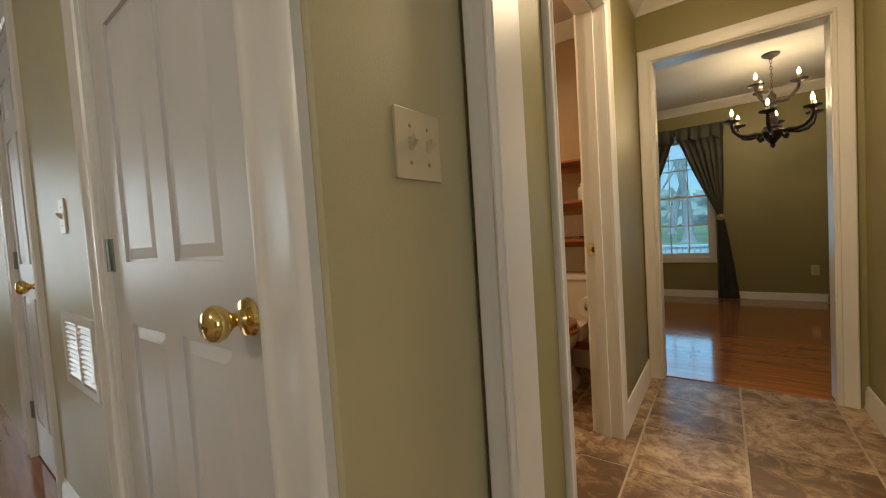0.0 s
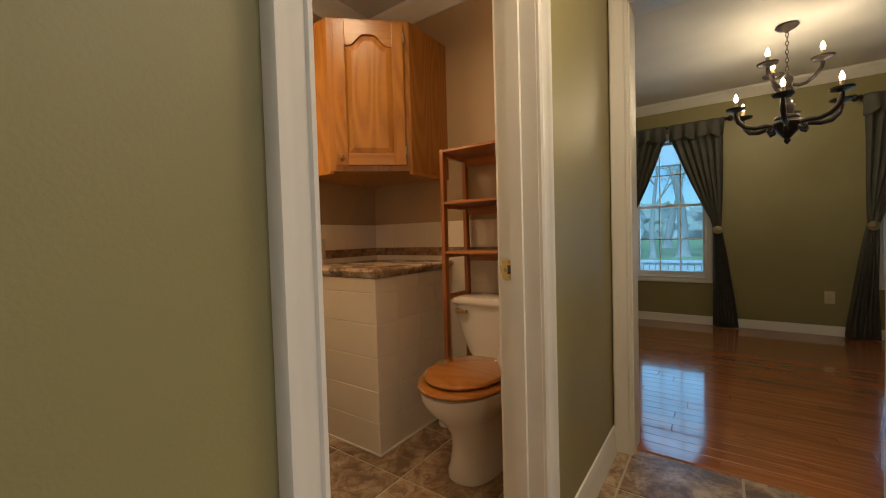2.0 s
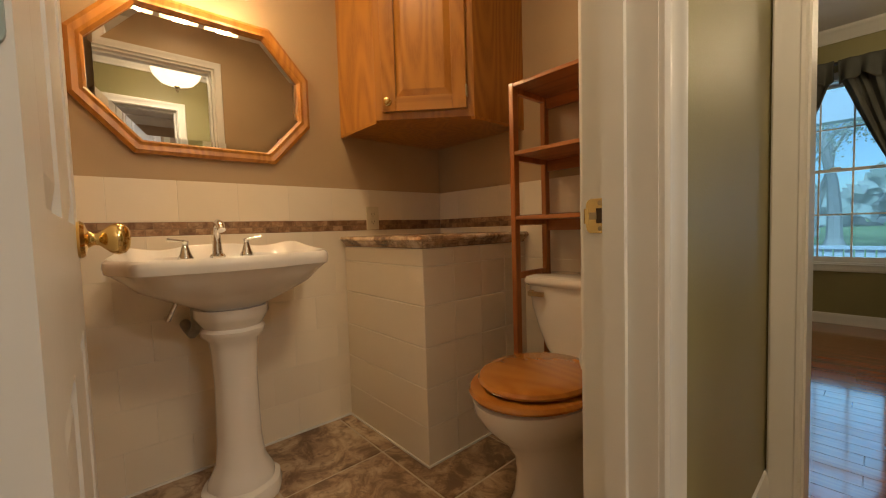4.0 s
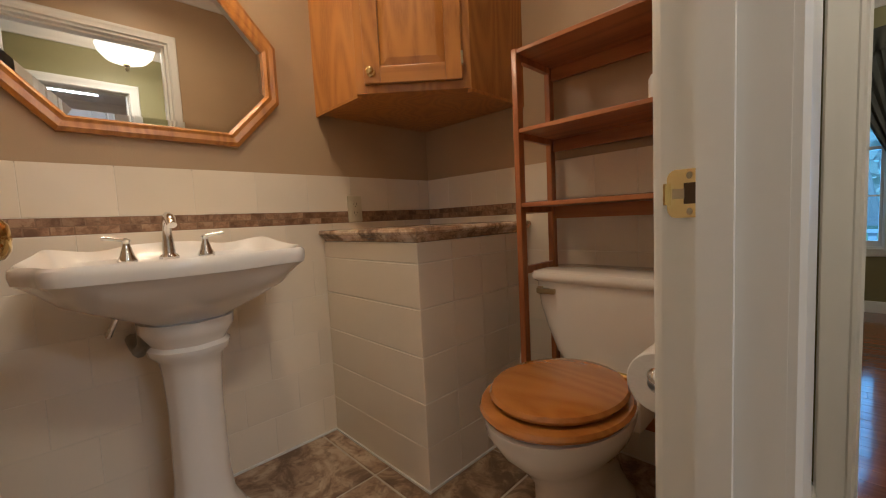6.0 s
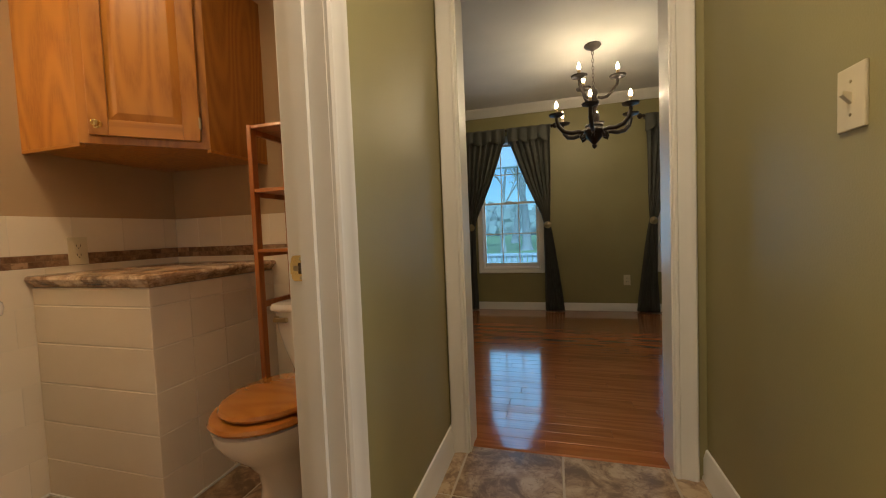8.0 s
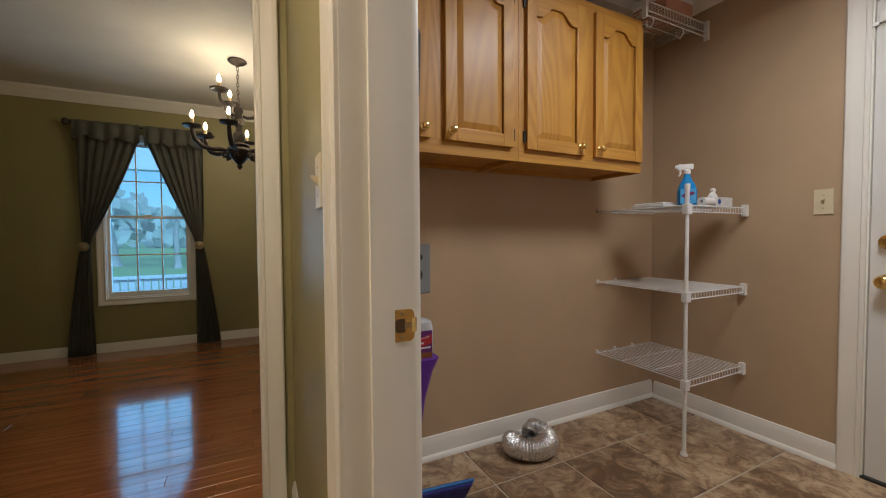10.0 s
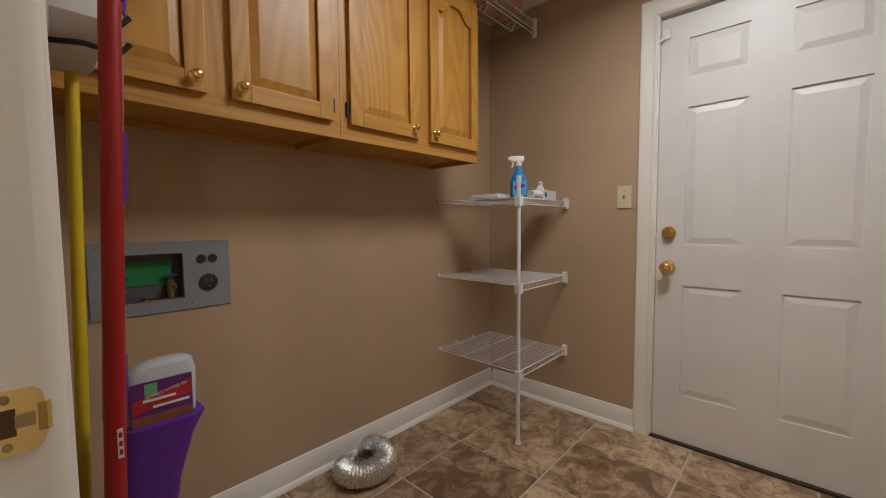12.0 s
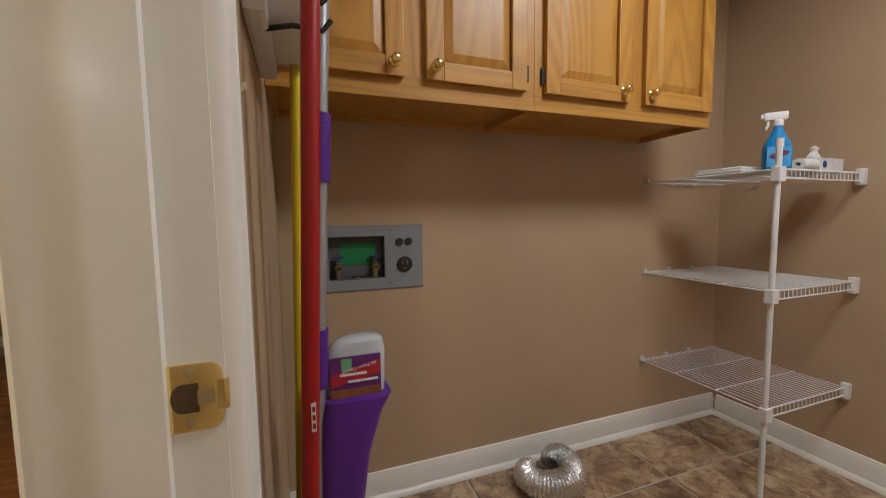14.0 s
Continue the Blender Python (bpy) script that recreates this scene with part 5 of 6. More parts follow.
spray = thing("spray_bottle", "blue spray bottle with a white trigger head", "spray bottle", (2.575, 2.80, TOPZ))
part("bottle", loft([(0, 0, 0.046, 0.030, 0.0, 0.6), (0, 0, 0.050, 0.033, 0.006, 0.6), (0, 0, 0.050, 0.033, 0.085, 0.65), (0, 0, 0.042, 0.030, 0.115, 0.8), (0, 0, 0.026, 0.022, 0.145, 1), (0, 0, 0.017, 0.016, 0.170, 1), (0, 0, 0.015, 0.015, 0.186, 1)]), BLUE, spray, smooth=True)
part("collar", lathe([(0.017, 0.180), (0.018, 0.182), (0.018, 0.200), (0.012, 0.205)], 18), WPLASTIC, spray, smooth=True)
part("trigger_head", boxes((-0.050, 0.030, -0.013, 0.013, 0.205, 0.236), (-0.062, -0.048, -0.009, 0.009, 0.214, 0.232), bevel=0.004), WPLASTIC, spray, smooth=True)
part("trigger", tube([(-0.036, 0, 0.206), (-0.034, 0, 0.188), (-0.042, 0, 0.170)], [0.006, 0.006, 0.004], 8), WPLASTIC, spray, smooth=True)
LABELB = mat("white_print", (0.72, 0.72, 0.74), 0.4)
lab = part("label", boxes((-0.040, 0.040, -0.0355, -0.0325, 0.012, 0.094)), mat("light_blue_label", (0.12, 0.42, 0.72), 0.35, second=(0.05, 0.30, 0.62), scale=30, fine=80), spray, "pale blue printed label")
part("label_mark", prism([(-0.034, -0.0362, 0.052), (-0.020, -0.0362, 0.044), (0.026, -0.0362, 0.058), (0.034, -0.0362, 0.070), (0.020, -0.0362, 0.078), (-0.026, -0.0362, 0.064)], (0, 0, 0), (0, 0.0005, 0)), mat("maroon_mark", (0.16, 0.02, 0.10), 0.4), lab, "dark red slanted mark")
spray.scale = (0.85, 0.85, 0.88)
spray.rotation_euler = (0, 0, radians(-48))
roll = thing("paper_towel_roll", "small white paper roll lying on the wire shelf", "paper roll", (2.70, 2.775, TOPZ + 0.022))
part("roll", lathe([(0.008, -0.045), (0.022, -0.045), (0.022, 0.045), (0.008, 0.045), (0.008, -0.045)], 20, turn=Matrix.Rotation(radians(90), 4, "Y"), caps=False), WPLASTIC, roll, smooth=True)
tis = thing("tissue_box", "white tissue carton with a tissue sticking out", "tissue box", (2.82, 2.80, TOPZ))
part("carton", boxes((-0.075, 0.075, -0.045, 0.045, 0, 0.048), bevel=0.002), mat("printed_white_carton", (0.74, 0.73, 0.72), 0.5, second=(0.58, 0.56, 0.56), scale=40, fine=90), tis)
part("tissue", lathe([(0.030, 0.0485), (0.026, 0.06), (0.012, 0.078), (0.018, 0.092), (0.004, 0.10)], 11, sx=1.3, sy=0.5, at=(-0.02, 0, 0), flute=0.2, flutes=3), WPLASTIC, tis)
part("round_mark", lathe([(0.001, 0), (0.014, 0), (0.001, 0.001)], 16, turn=Matrix.Rotation(radians(90), 4, "X"), at=(-0.045, -0.0455, 0.024)), mat("blue_mark", (0.02, 0.08, 0.35), 0.4), tis)
pad = thing("folded_cloth", "folded white cloth lying on the wire shelf", "cloth", (2.56, 2.95, TOPZ))
part("cloth", boxes((-0.08, 0.08, -0.09, 0.09, 0, 0.012), (-0.075, 0.07, -0.085, 0.08, 0.0125, 0.022), bevel=0.004), WPLASTIC, pad)

# silver flexible duct, curled on the floor
FOIL = mat("silver_foil", (0.82, 0.82, 0.82), 0.28, 1.0, scale=30, fine=160, bump=0.9)
duct = thing("flexible_duct", "crinkled silver foil dryer duct curled on the floor", "duct", (1.825, 3.070, 0.058))
bm = bmesh.new()
curl = [Vector(v) for v in ((-0.040, 0.070, 0.006, 0.034), (-0.078, 0.084, 0.004, 0.042), (-0.104, 0.046, 0.0, 0.050), (-0.090, -0.008, 0.0, 0.053), (-0.045, -0.042, 0.0, 0.055), (0.010, -0.050, 0.0, 0.055), (0.064, -0.032, 0.0, 0.055), (0.094, 0.010, 0.008, 0.053), (0.098, 0.052, 0.022, 0.050), (0.080, 0.082, 0.032, 0.046), (0.048, 0.086, 0.026, 0.042), (0.026, 0.066, 0.012, 0.038))]
path, rad = [], []
for k in range(111):
    u = k / 110 * (len(curl) - 1)
    i = min(int(u), len(curl) - 2)
    f = u - i
    q0, q1, q2, q3 = curl[max(i - 1, 0)], curl[i], curl[i + 1], curl[min(i + 2, len(curl) - 1)]
    q = q1 + f * 0.5 * (q2 - q0 + f * (2 * q0 - 5 * q1 + 4 * q2 - q3 + f * (3 * q1 - q0 - 3 * q2 + q3)))
    path.append((q[0], q[1], q[2]))
    rad.append(q[3] + (0.0028 if k % 2 else -0.0028) + random.uniform(-0.001, 0.001))
add_tube(bm, path, rad, 22, caps=False)
part("foil_hose", bm, FOIL, duct, smooth=False)
duct.scale = (0.93, 0.93, 0.93)
duct.location.z = 0.0545

# caddy, broom, mop and yellow pole on the wall beside the doorway
YR = 2.483
cad = thing("broom_holder", "white plastic wall caddy with black hooks", "holder", (LX0, 2.66, 0))
part("back_panel", boxes((0.0, 0.035, -0.14, 0.16, 1.36, 1.80), bevel=0.010), WPLASTIC, cad)
part("tray", loft([(0.058, 0.01, 0.040, 0.10, 1.375, 0.4), (0.060, 0.01, 0.052, 0.13, 1.40, 0.4), (0.062, 0.01, 0.054, 0.135, 1.55, 0.4), (0.062, 0.01, 0.054, 0.135, 1.60, 0.4)]), WPLASTIC, cad, "rounded white plastic bin", smooth=True)
part("front_loop", tube([(0.115, -0.06, 1.49), (0.122, -0.06, 1.46), (0.122, 0.0, 1.455), (0.122, 0.05, 1.46), (0.115, 0.05, 1.50)], 0.005, 8), WPLASTIC, cad)
for hy, hz in ((-0.106, 1.405), (-0.100, 1.365)):
    part("hook", tube([(0.02, hy + 0.03, hz), (0.07, hy, hz), (0.115, hy - 0.005, hz - 0.004), (0.128, hy - 0.005, hz + 0.014)], 0.0045, 8), BLACK, cad, "black hook")
RED = mat("red_enamel", (0.33, 0.003, 0.005), 0.4, scale=12, fine=80, bump=0.02, coat=0.1)
broom = thing("broom", "broom with a red metal pole and black grip and bristles", "broom")
part("pole", tube([(0.927, YR, 0.30), (0.968, YR, 1.415)], 0.0135, 14), RED, broom, smooth=True)
part("grip", tube([(0.968, YR, 1.415), (0.973, YR, 1.56), (0.974, YR, 1.575)], [0.0165, 0.0165, 0.012], 14), mat("black_rubber_grip", (0.015, 0.015, 0.016), 0.6, scale=40, fine=300, bump=1.0), broom, "black ribbed rubber grip", smooth=True)
part("pole_sticker", boxes((0.9450, 0.9520, YR - 0.0143, YR - 0.0115, 0.742, 0.786)), LABELB, broom, "white printed sticker")
for k in range(3):
    part("sticker_print", boxes((0.9465, 0.9508, YR - 0.0147, YR - 0.0144, 0.747 + 0.013 * k, 0.755 + 0.013 * k)), RED, broom)
part("head", boxes((0.875, 0.965, YR - 0.06, YR + 0.10, 0.26, 0.31), bevel=0.010), BLACK, broom)
bm = bmesh.new()
for k in range(150):
    bx, by = 0.884 + 0.072 * random.random(), YR - 0.05 + 0.14 * random.random()
    dx, dy = (bx - 0.92) * 0.6 + random.uniform(-0.01, 0.01), (by - YR - 0.02) * 0.4 + random.uniform(-0.01, 0.01)
    add_tube(bm, [(bx, by, 0.262), (bx + dx, by + dy, 0.11 + random.uniform(-0.015, 0.02))], [0.0022, 0.0012], 4, caps=False)
tagged(part("bristles", bm, BLACK, broom, "black splayed bristles"), kind="stuff")
YM = 2.622
PURPLE = mat("purple_plastic", (0.10, 0.02, 0.27), 0.35, scale=12, fine=90, bump=0.03)
SILVER = mat("silver_pole", (0.42, 0.42, 0.44), 0.38, 0.6, scale=12, fine=90, bump=0.02)
mop = thing("spray_mop", "purple and silver spray mop with a cleaner bottle", "mop")
part("pole", tube([(0.946, YM, 0.42), (0.991, YM, 1.45)], 0.0135, 14), SILVER, mop, "silver metal pole", smooth=True)
part("upper_handle", tube([(0.991, YM, 1.45), (0.994, YM, 1.52), (0.996, YM, 1.66), (0.994, YM, 1.70)], [0.016, 0.021, 0.019, 0.012], 14), PURPLE, mop, smooth=True)
part("collar", tube([(0.9767, YM, 1.127), (0.982, YM, 1.247)], 0.0185, 16), PURPLE, mop, smooth=True)
part("collar_ring", tube([(0.9812, YM, 1.229), (0.9814, YM, 1.234)], 0.0195, 16), PURPLE, mop)
part("lower_collar", tube([(0.9605, YM, 0.745), (0.9652, YM, 0.856)], 0.0178, 16), PURPLE, mop, smooth=True)
cradle = part("bottle_cradle", loft([(0.985, YM, 0.032, 0.032, 0.38, 0.6), (0.99, YM, 0.045, 0.038, 0.50, 0.55), (1.0, YM, 0.052, 0.042, 0.62, 0.5), (1.015, YM, 0.062, 0.044, 0.70, 0.45), (1.030, YM, 0.068, 0.044, 0.735, 0.45)]), PURPLE, mop, smooth=True)
CLEARG = mat("pale_grey_bottle", (0.50, 0.52, 0.54), 0.25, scale=12, fine=60, bump=0.02)
bottle = part("cleaner_bottle", loft([(1.030, YM, 0.060, 0.032, 0.715, 0.5), (1.033, YM, 0.060, 0.033, 0.79, 0.5), (1.036, YM, 0.058, 0.032, 0.825, 0.55), (1.044, YM, 0.046, 0.028, 0.846, 0.7), (1.050, YM, 0.030, 0.020, 0.852, 0.8)]), CLEARG, mop, "pale grey floor cleaner bottle", smooth=True)
lb = part("bottle_label", boxes((0.982, 1.080, YM - 0.0375, YM - 0.034, 0.735, 0.823)), mat("purple_label", (0.12, 0.02, 0.16), 0.4, scale=20), mop, "purple and red printed label")
part("label_band", prism([(0.983, YM - 0.0382, 0.765), (1.079, YM - 0.0382, 0.785), (1.079, YM - 0.0382, 0.812), (0.983, YM - 0.0382, 0.790)], (0, 0, 0), (0, 0.0005, 0)), mat("red_label_band", (0.42, 0.02, 0.03), 0.4), lb)
part("label_photo", boxes((0.983, 1.079, YM - 0.0381, YM - 0.0376, 0.737, 0.760)), mat("brown_label_photo", (0.28, 0.10, 0.03), 0.4, second=(0.15, 0.05, 0.02), scale=30), lb)
part("label_square", boxes((1.003, 1.023, YM - 0.0386, YM - 0.0383, 0.797, 0.820)), mat("green_square", (0.16, 0.42, 0.22), 0.4), lb)
for z, x0, x1 in ((0.786, 1.000, 1.052), (0.772, 1.015, 1.074)):
    part("label_print", boxes((x0, x1, YM - 0.0390, YM - 0.0387, z, z + 0.005)), LABELB, lb)
txt = bpy.data.curves.new("label_text", "FONT")
txt.body, txt.size, txt.align_x, txt.extrude = "All Floors Cleaner", 0.0095, "CENTER", 0.0001
line_ = bpy.data.objects.new("label_text", txt)
words = bpy.data.meshes.new_from_object(line_)
bpy.data.objects.remove(line_)
words.materials.clear()
words.materials.append(LABELB)
word = new("label_text", words)
word.parent = lb
word.matrix_basis = Matrix.Translation((1.036, YM - 0.0392, 0.803)) @ pose(0, 0, 0, 90, 0, 0) @ pose(0, 0, 0, 0, 0, 192)
cradle.matrix_basis = Matrix.Translation((0.056, 0.022, -0.02)) @ Matrix.Diagonal((0.95, 1, 1, 1))
for ob in (bottle, lb):
    ob.matrix_basis = Matrix.Translation((0.010, 0.038, -0.028)) @ Matrix.Diagonal((0.99, 1, 1, 1))
bm = boxes((-0.20, 0.20, -0.012, 0.012, -0.055, 0.055), bevel=0.010)
hd = part("mop_head", bm, mat("blue_purple_microfibre", (0.03, 0.015, 0.16), 0.95, second=(0.02, 0.05, 0.22), scale=30, fine=400, bump=1.0), mop, "blue purple microfibre pad")
hd.matrix_basis = pose(1.02, 2.64, 0.275, 25, 10, 8)
part("pad_edge", boxes((-0.206, 0.206, -0.004, 0.004, -0.061, 0.061), bevel=0.003), mat("light_blue_binding", (0.03, 0.16, 0.42), 0.8), hd)
part("mop_joint", tube([(0.946, YM, 0.43), (0.975, YM + 0.01, 0.33), (1.01, 2.64, 0.285)], [0.014, 0.018, 0.022], 10), PURPLE, mop, smooth=True)
yel = thing("yellow_pole", "bright yellow metal duster pole hanging on the wall", "duster pole")
part("pole", tube([(0.916, 2.7625, 0.30), (0.952, 2.7625, 1.70)], 0.0105, 12), mat("yellow_enamel", (0.62, 0.46, 0.01), 0.35, scale=12, fine=80), yel, smooth=True)
part("hanging_loop", tube([(0.954, 2.7625, 1.70), (0.955, 2.7625, 1.745)], [0.012, 0.006], 10), BLACK, yel)
part("duster", loft([(0.924, 2.7625, 0.02, 0.02, 0.06, 1), (0.924, 2.7625, 0.045, 0.045, 0.12, 1), (0.924, 2.7625, 0.04, 0.04, 0.24, 1), (0.924, 2.7625, 0.015, 0.015, 0.31, 1)], 16), mat("grey_duster", (0.2, 0.2, 0.2), 0.95, scale=30, fine=300, bump=1.0), yel, smooth=True)

# laundry ceiling light
ll = thing("ceiling_light", "flush white laundry ceiling light with a lit diffuser", "ceiling light", (2.05, 1.95, 0))
part("pan", boxes((-0.20, 0.20, -0.20, 0.20, 2.435, 2.4595), bevel=0.004), WPLASTIC, ll)
df = part("diffuser", boxes((-0.185, 0.185, -0.185, 0.185, 2.385, 2.4345), bevel=0.02), glow("lit_diffuser", (1.0, 0.96, 0.92), 1.3), ll, "glowing white diffuser")
df.visible_shadow = False

# ---- dining room ----


def window(name, x0, x1, label):
    win = thing(name, label, "window", kind="structure")
    z0, z1 = WZ
    y0 = YF
    bm = bmesh.new()
    add_casing(bm, "y", y0, -1, x0 + 0.004, x1 - 0.004, z0 + 0.004, z1 - 0.004, four=True, wide=0.84)
    part("casing", bm, WHITE, win, smooth=True)
    part("window_frame", boxes((x0, x0 + 0.008, y0, y0 + 0.15, z0, z1), (x1 - 0.008, x1, y0, y0 + 0.15, z0, z1), (x0 + 0.008, x1 - 0.008, y0, y0 + 0.15, z1 - 0.012, z1), (x0 + 0.008, x1 - 0.008, y0, y0 + 0.15, z0, z0 + 0.012)), WHITE, win)
    mid = 1.278
    for nm, a, b, yy in (("lower_sash", z0 + 0.012, mid + 0.012, y0 + 0.055), ("upper_sash", mid - 0.012, z1 - 0.012, y0 + 0.095)):
        s = part(nm, boxes((x0 + 0.008, x0 + 0.027, yy, yy + 0.034, a, b), (x1 - 0.027, x1 - 0.008, yy, yy + 0.034, a, b), (x0 + 0.027, x1 - 0.027, yy, yy + 0.034, a, a + (0.045 if nm[0] == "l" else 0.026)), (x0 + 0.027, x1 - 0.027, yy, yy + 0.034, b - 0.026, b)), WHITE, win)
        low, high_ = a + (0.045 if nm[0] == "l" else 0.026), b - 0.026
        gx0, gx1 = x0 + 0.027, x1 - 0.027
        for k in (1, 2):
            x = gx0 + (gx1 - gx0) * k / 3
            part("muntin", boxes((x - 0.006, x + 0.006, yy + 0.006, yy + 0.026, low, high_)), WHITE, s)
        zm = (low + high_) / 2
        part("muntin", boxes((gx0, gx1, yy + 0.0065, yy + 0.0255, zm - 0.006, zm + 0.006)), WHITE, s)
        p = part("pane", boxes((gx0, gx1, yy + 0.014, yy + 0.018, low, high_)), PANE, s, "clear window glass")
        p.visible_shadow = False
    part("sash_lock", boxes(((x0 + x1) / 2 - 0.03, (x0 + x1) / 2 + 0.03, y0 + 0.04, y0 + 0.06, mid + 0.012, mid + 0.024), bevel=0.003), WHITE, win)
    return win


window("window_1", *W1, "white double-hung dining room window with muntins")
window("window_2", *W2, "white double-hung dining room window with muntins")


def curtain_panel(cx, s):
    """A gathered panel from the rod to the tieback and down to the floor; s: -1 for the west one."""
    ob = thing("curtain", "dark grey-green curtain tied back and reaching the floor", "curtain", (cx, YF - 0.085, 0), group="dining room curtains")
    levels = [(2.112, 0.015, 0.50), (1.98, 0.03, 0.49), (1.75, 0.11, 0.485), (1.50, 0.205, 0.48), (1.28, 0.30, 0.475), (1.12, 0.375, 0.468), (1.02, 0.405, 0.462), (0.92, 0.405, 0.485), (0.70, 0.402, 0.52), (0.40, 0.402, 0.56), (0.15, 0.395, 0.59), (0.012, 0.392, 0.60)]
    fine = []
    for (za, ia, oa), (zb, ib, ob_) in zip(levels, levels[1:]):
        for k in range(5):
            u = k / 5
            fine.append((za + (zb - za) * u, ia + (ib - ia) * u, oa + (ob_ - oa) * u))
    fine.append(levels[-1])
    bm = bmesh.new()
    n = 60
    rows_ = []
    for z, i_, o_ in fine:
        wd = o_ - i_
        row = []
        for k in range(n + 1):
            u = k / n
            amp = 0.012 + 0.020 * min(1, 0.12 / wd)
            ph = 2 * math.pi * 6.5 * u + 0.6 * math.sin(z * 3.0) + s
            x = i_ + wd * u + 0.006 * math.sin(ph * 2 + z)
            y = amp * math.sin(ph) + 0.008 * math.sin(ph * 0.37 + z * 5)
            row.append(bm.verts.new((s * x, y, z)))
        rows_.append(row)
    for a, b in zip(rows_, rows_[1:]):
        for k in range(n):
            bm.faces.new((a[k], a[k + 1], b[k + 1], b[k]))
    p = part("panel", bm, CURTAIN, ob, smooth=True)
    sd = p.modifiers.new("thickness", "SOLIDIFY")
    sd.thickness = 0.003
    bm = bmesh.new()
    rows_ = []
    for j in range(9):
        v = j / 8
        row = []
        for k in range(61):
            u = k / 60
            ph = 2 * math.pi * 4.5 * u + s
            flare = v ** 1.4
            x = 0.01 + 0.49 * u + 0.012 * flare * math.sin(ph + 0.7)
            y = -0.034 - 0.016 * flare + (0.008 + 0.022 * flare) * math.sin(ph)
            z = 2.128 - 0.165 * v - 0.022 * flare * math.sin(ph * 0.5 + 0.5) - 0.012 * flare * math.cos(ph)
            row.append(bm.verts.new((s * x, y, z)))
        rows_.append(row)
    for a, b in zip(rows_, rows_[1:]):
        for k in range(60):
            bm.faces.new((a[k], a[k + 1], b[k + 1], b[k]))
    p = part("valance_flounce", bm, CURTAIN, ob, "attached flounce of the same cloth", smooth=True)
    sd = p.modifiers.new("thickness", "SOLIDIFY")
    sd.thickness = 0.003
    tie = thing("tieback", "round brass curtain tieback knob on the wall", "tieback", (cx + s * 0.440, YF - 0.12, 1.0), group="curtain tiebacks")
    part("post", tube([(0, 0.12, 0), (0, -0.012, 0)], 0.008, 10), OLDBRASS, tie)
    part("rosette", lathe([(0.001, 0), (0.036, 0), (0.041, 0.006), (0.036, 0.013), (0.026, 0.014), (0.022, 0.020), (0.010, 0.024), (0.001, 0.025)], 24, turn=Matrix.Rotation(radians(90), 4, "X"), at=(0, -0.012, 0)), OLDBRASS, tie, smooth=True)


for wx in (-0.290, 1.672):
    for s in (-1, 1):
        curtain_panel(wx, s)
    rod = thing("curtain_rod", "dark wooden curtain rod with carved finials", "curtain rod", (wx, YF - 0.085, 2.112))
    part("rod", tube([(-0.505, 0, 0), (0.505, 0, 0)], 0.014, 14), DARKMETAL, rod, smooth=True)
    for s in (-1, 1):
        part("finial", lathe([(0.001, 0), (0.016, 0.0), (0.022, 0.008), (0.012, 0.016), (0.020, 0.024), (0.030, 0.040), (0.026, 0.055), (0.012, 0.066), (0.001, 0.070)], 18, turn=Matrix.Rotation(radians(90 * s), 4, "Y"), at=(s * 0.505, 0, 0), flute=0.08, flutes=8), DARKMETAL, rod, smooth=True)
        part("rod_bracket", tube([(s * 0.49, 0, 0), (s * 0.49, 0.083, -0.01)], 0.008, 8), DARKMETAL, rod)

# chandelier: six lower and three upper arms
FLAME = glow("lit_flame_bulb", (1.0, 0.78, 0.48), 96.0)
CANDLE = mat("cream_candle_sleeve", (0.62, 0.46, 0.25), 0.5, scale=20, fine=100)
ch = thing("chandelier", "dark bronze two tier chandelier with nine lit candle bulbs", "chandelier", (0.545, 4.92, 0))
part("canopy", lathe([(0.001, 2.3995), (0.062, 2.399), (0.066, 2.390), (0.052, 2.375), (0.022, 2.362), (0.008, 2.35), (0.001, 2.348)], 28), DARKMETAL, ch, smooth=True)
bm = bmesh.new()
for k in range(9):
    z = 2.335 - 0.029 * k
    t_ = 1 if k % 2 else 0
    loop = [((0.008 * math.cos(a)) * (1 - t_), (0.008 * math.cos(a)) * t_, z + 0.017 * math.sin(a)) for a in (2 * math.pi * q / 10 for q in range(11))]
    add_tube(bm, loop, 0.0022, 6)
part("chain", bm, DARKMETAL, ch)
part("stem", lathe([(0.001, 2.085), (0.010, 2.08), (0.014, 2.06), (0.030, 2.045), (0.034, 2.02), (0.022, 1.995), (0.026, 1.975), (0.040, 1.955), (0.034, 1.92), (0.020, 1.90), (0.024, 1.87), (0.044, 1.85), (0.040, 1.81), (0.034, 1.79), (0.042, 1.785), (0.066, 1.778), (0.070, 1.765), (0.001, 1.765)], 20), DARKMETAL, ch, smooth=True)
part("urn", lathe([(0.060, 1.752), (0.080, 1.744), (0.086, 1.728), (0.078, 1.712), (0.056, 1.672), (0.030, 1.640), (0.014, 1.622), (0.020, 1.612), (0.016, 1.600), (0.006, 1.588), (0.001, 1.584)], 28, flute=0.03, flutes=14), DARKMETAL, ch, smooth=True)


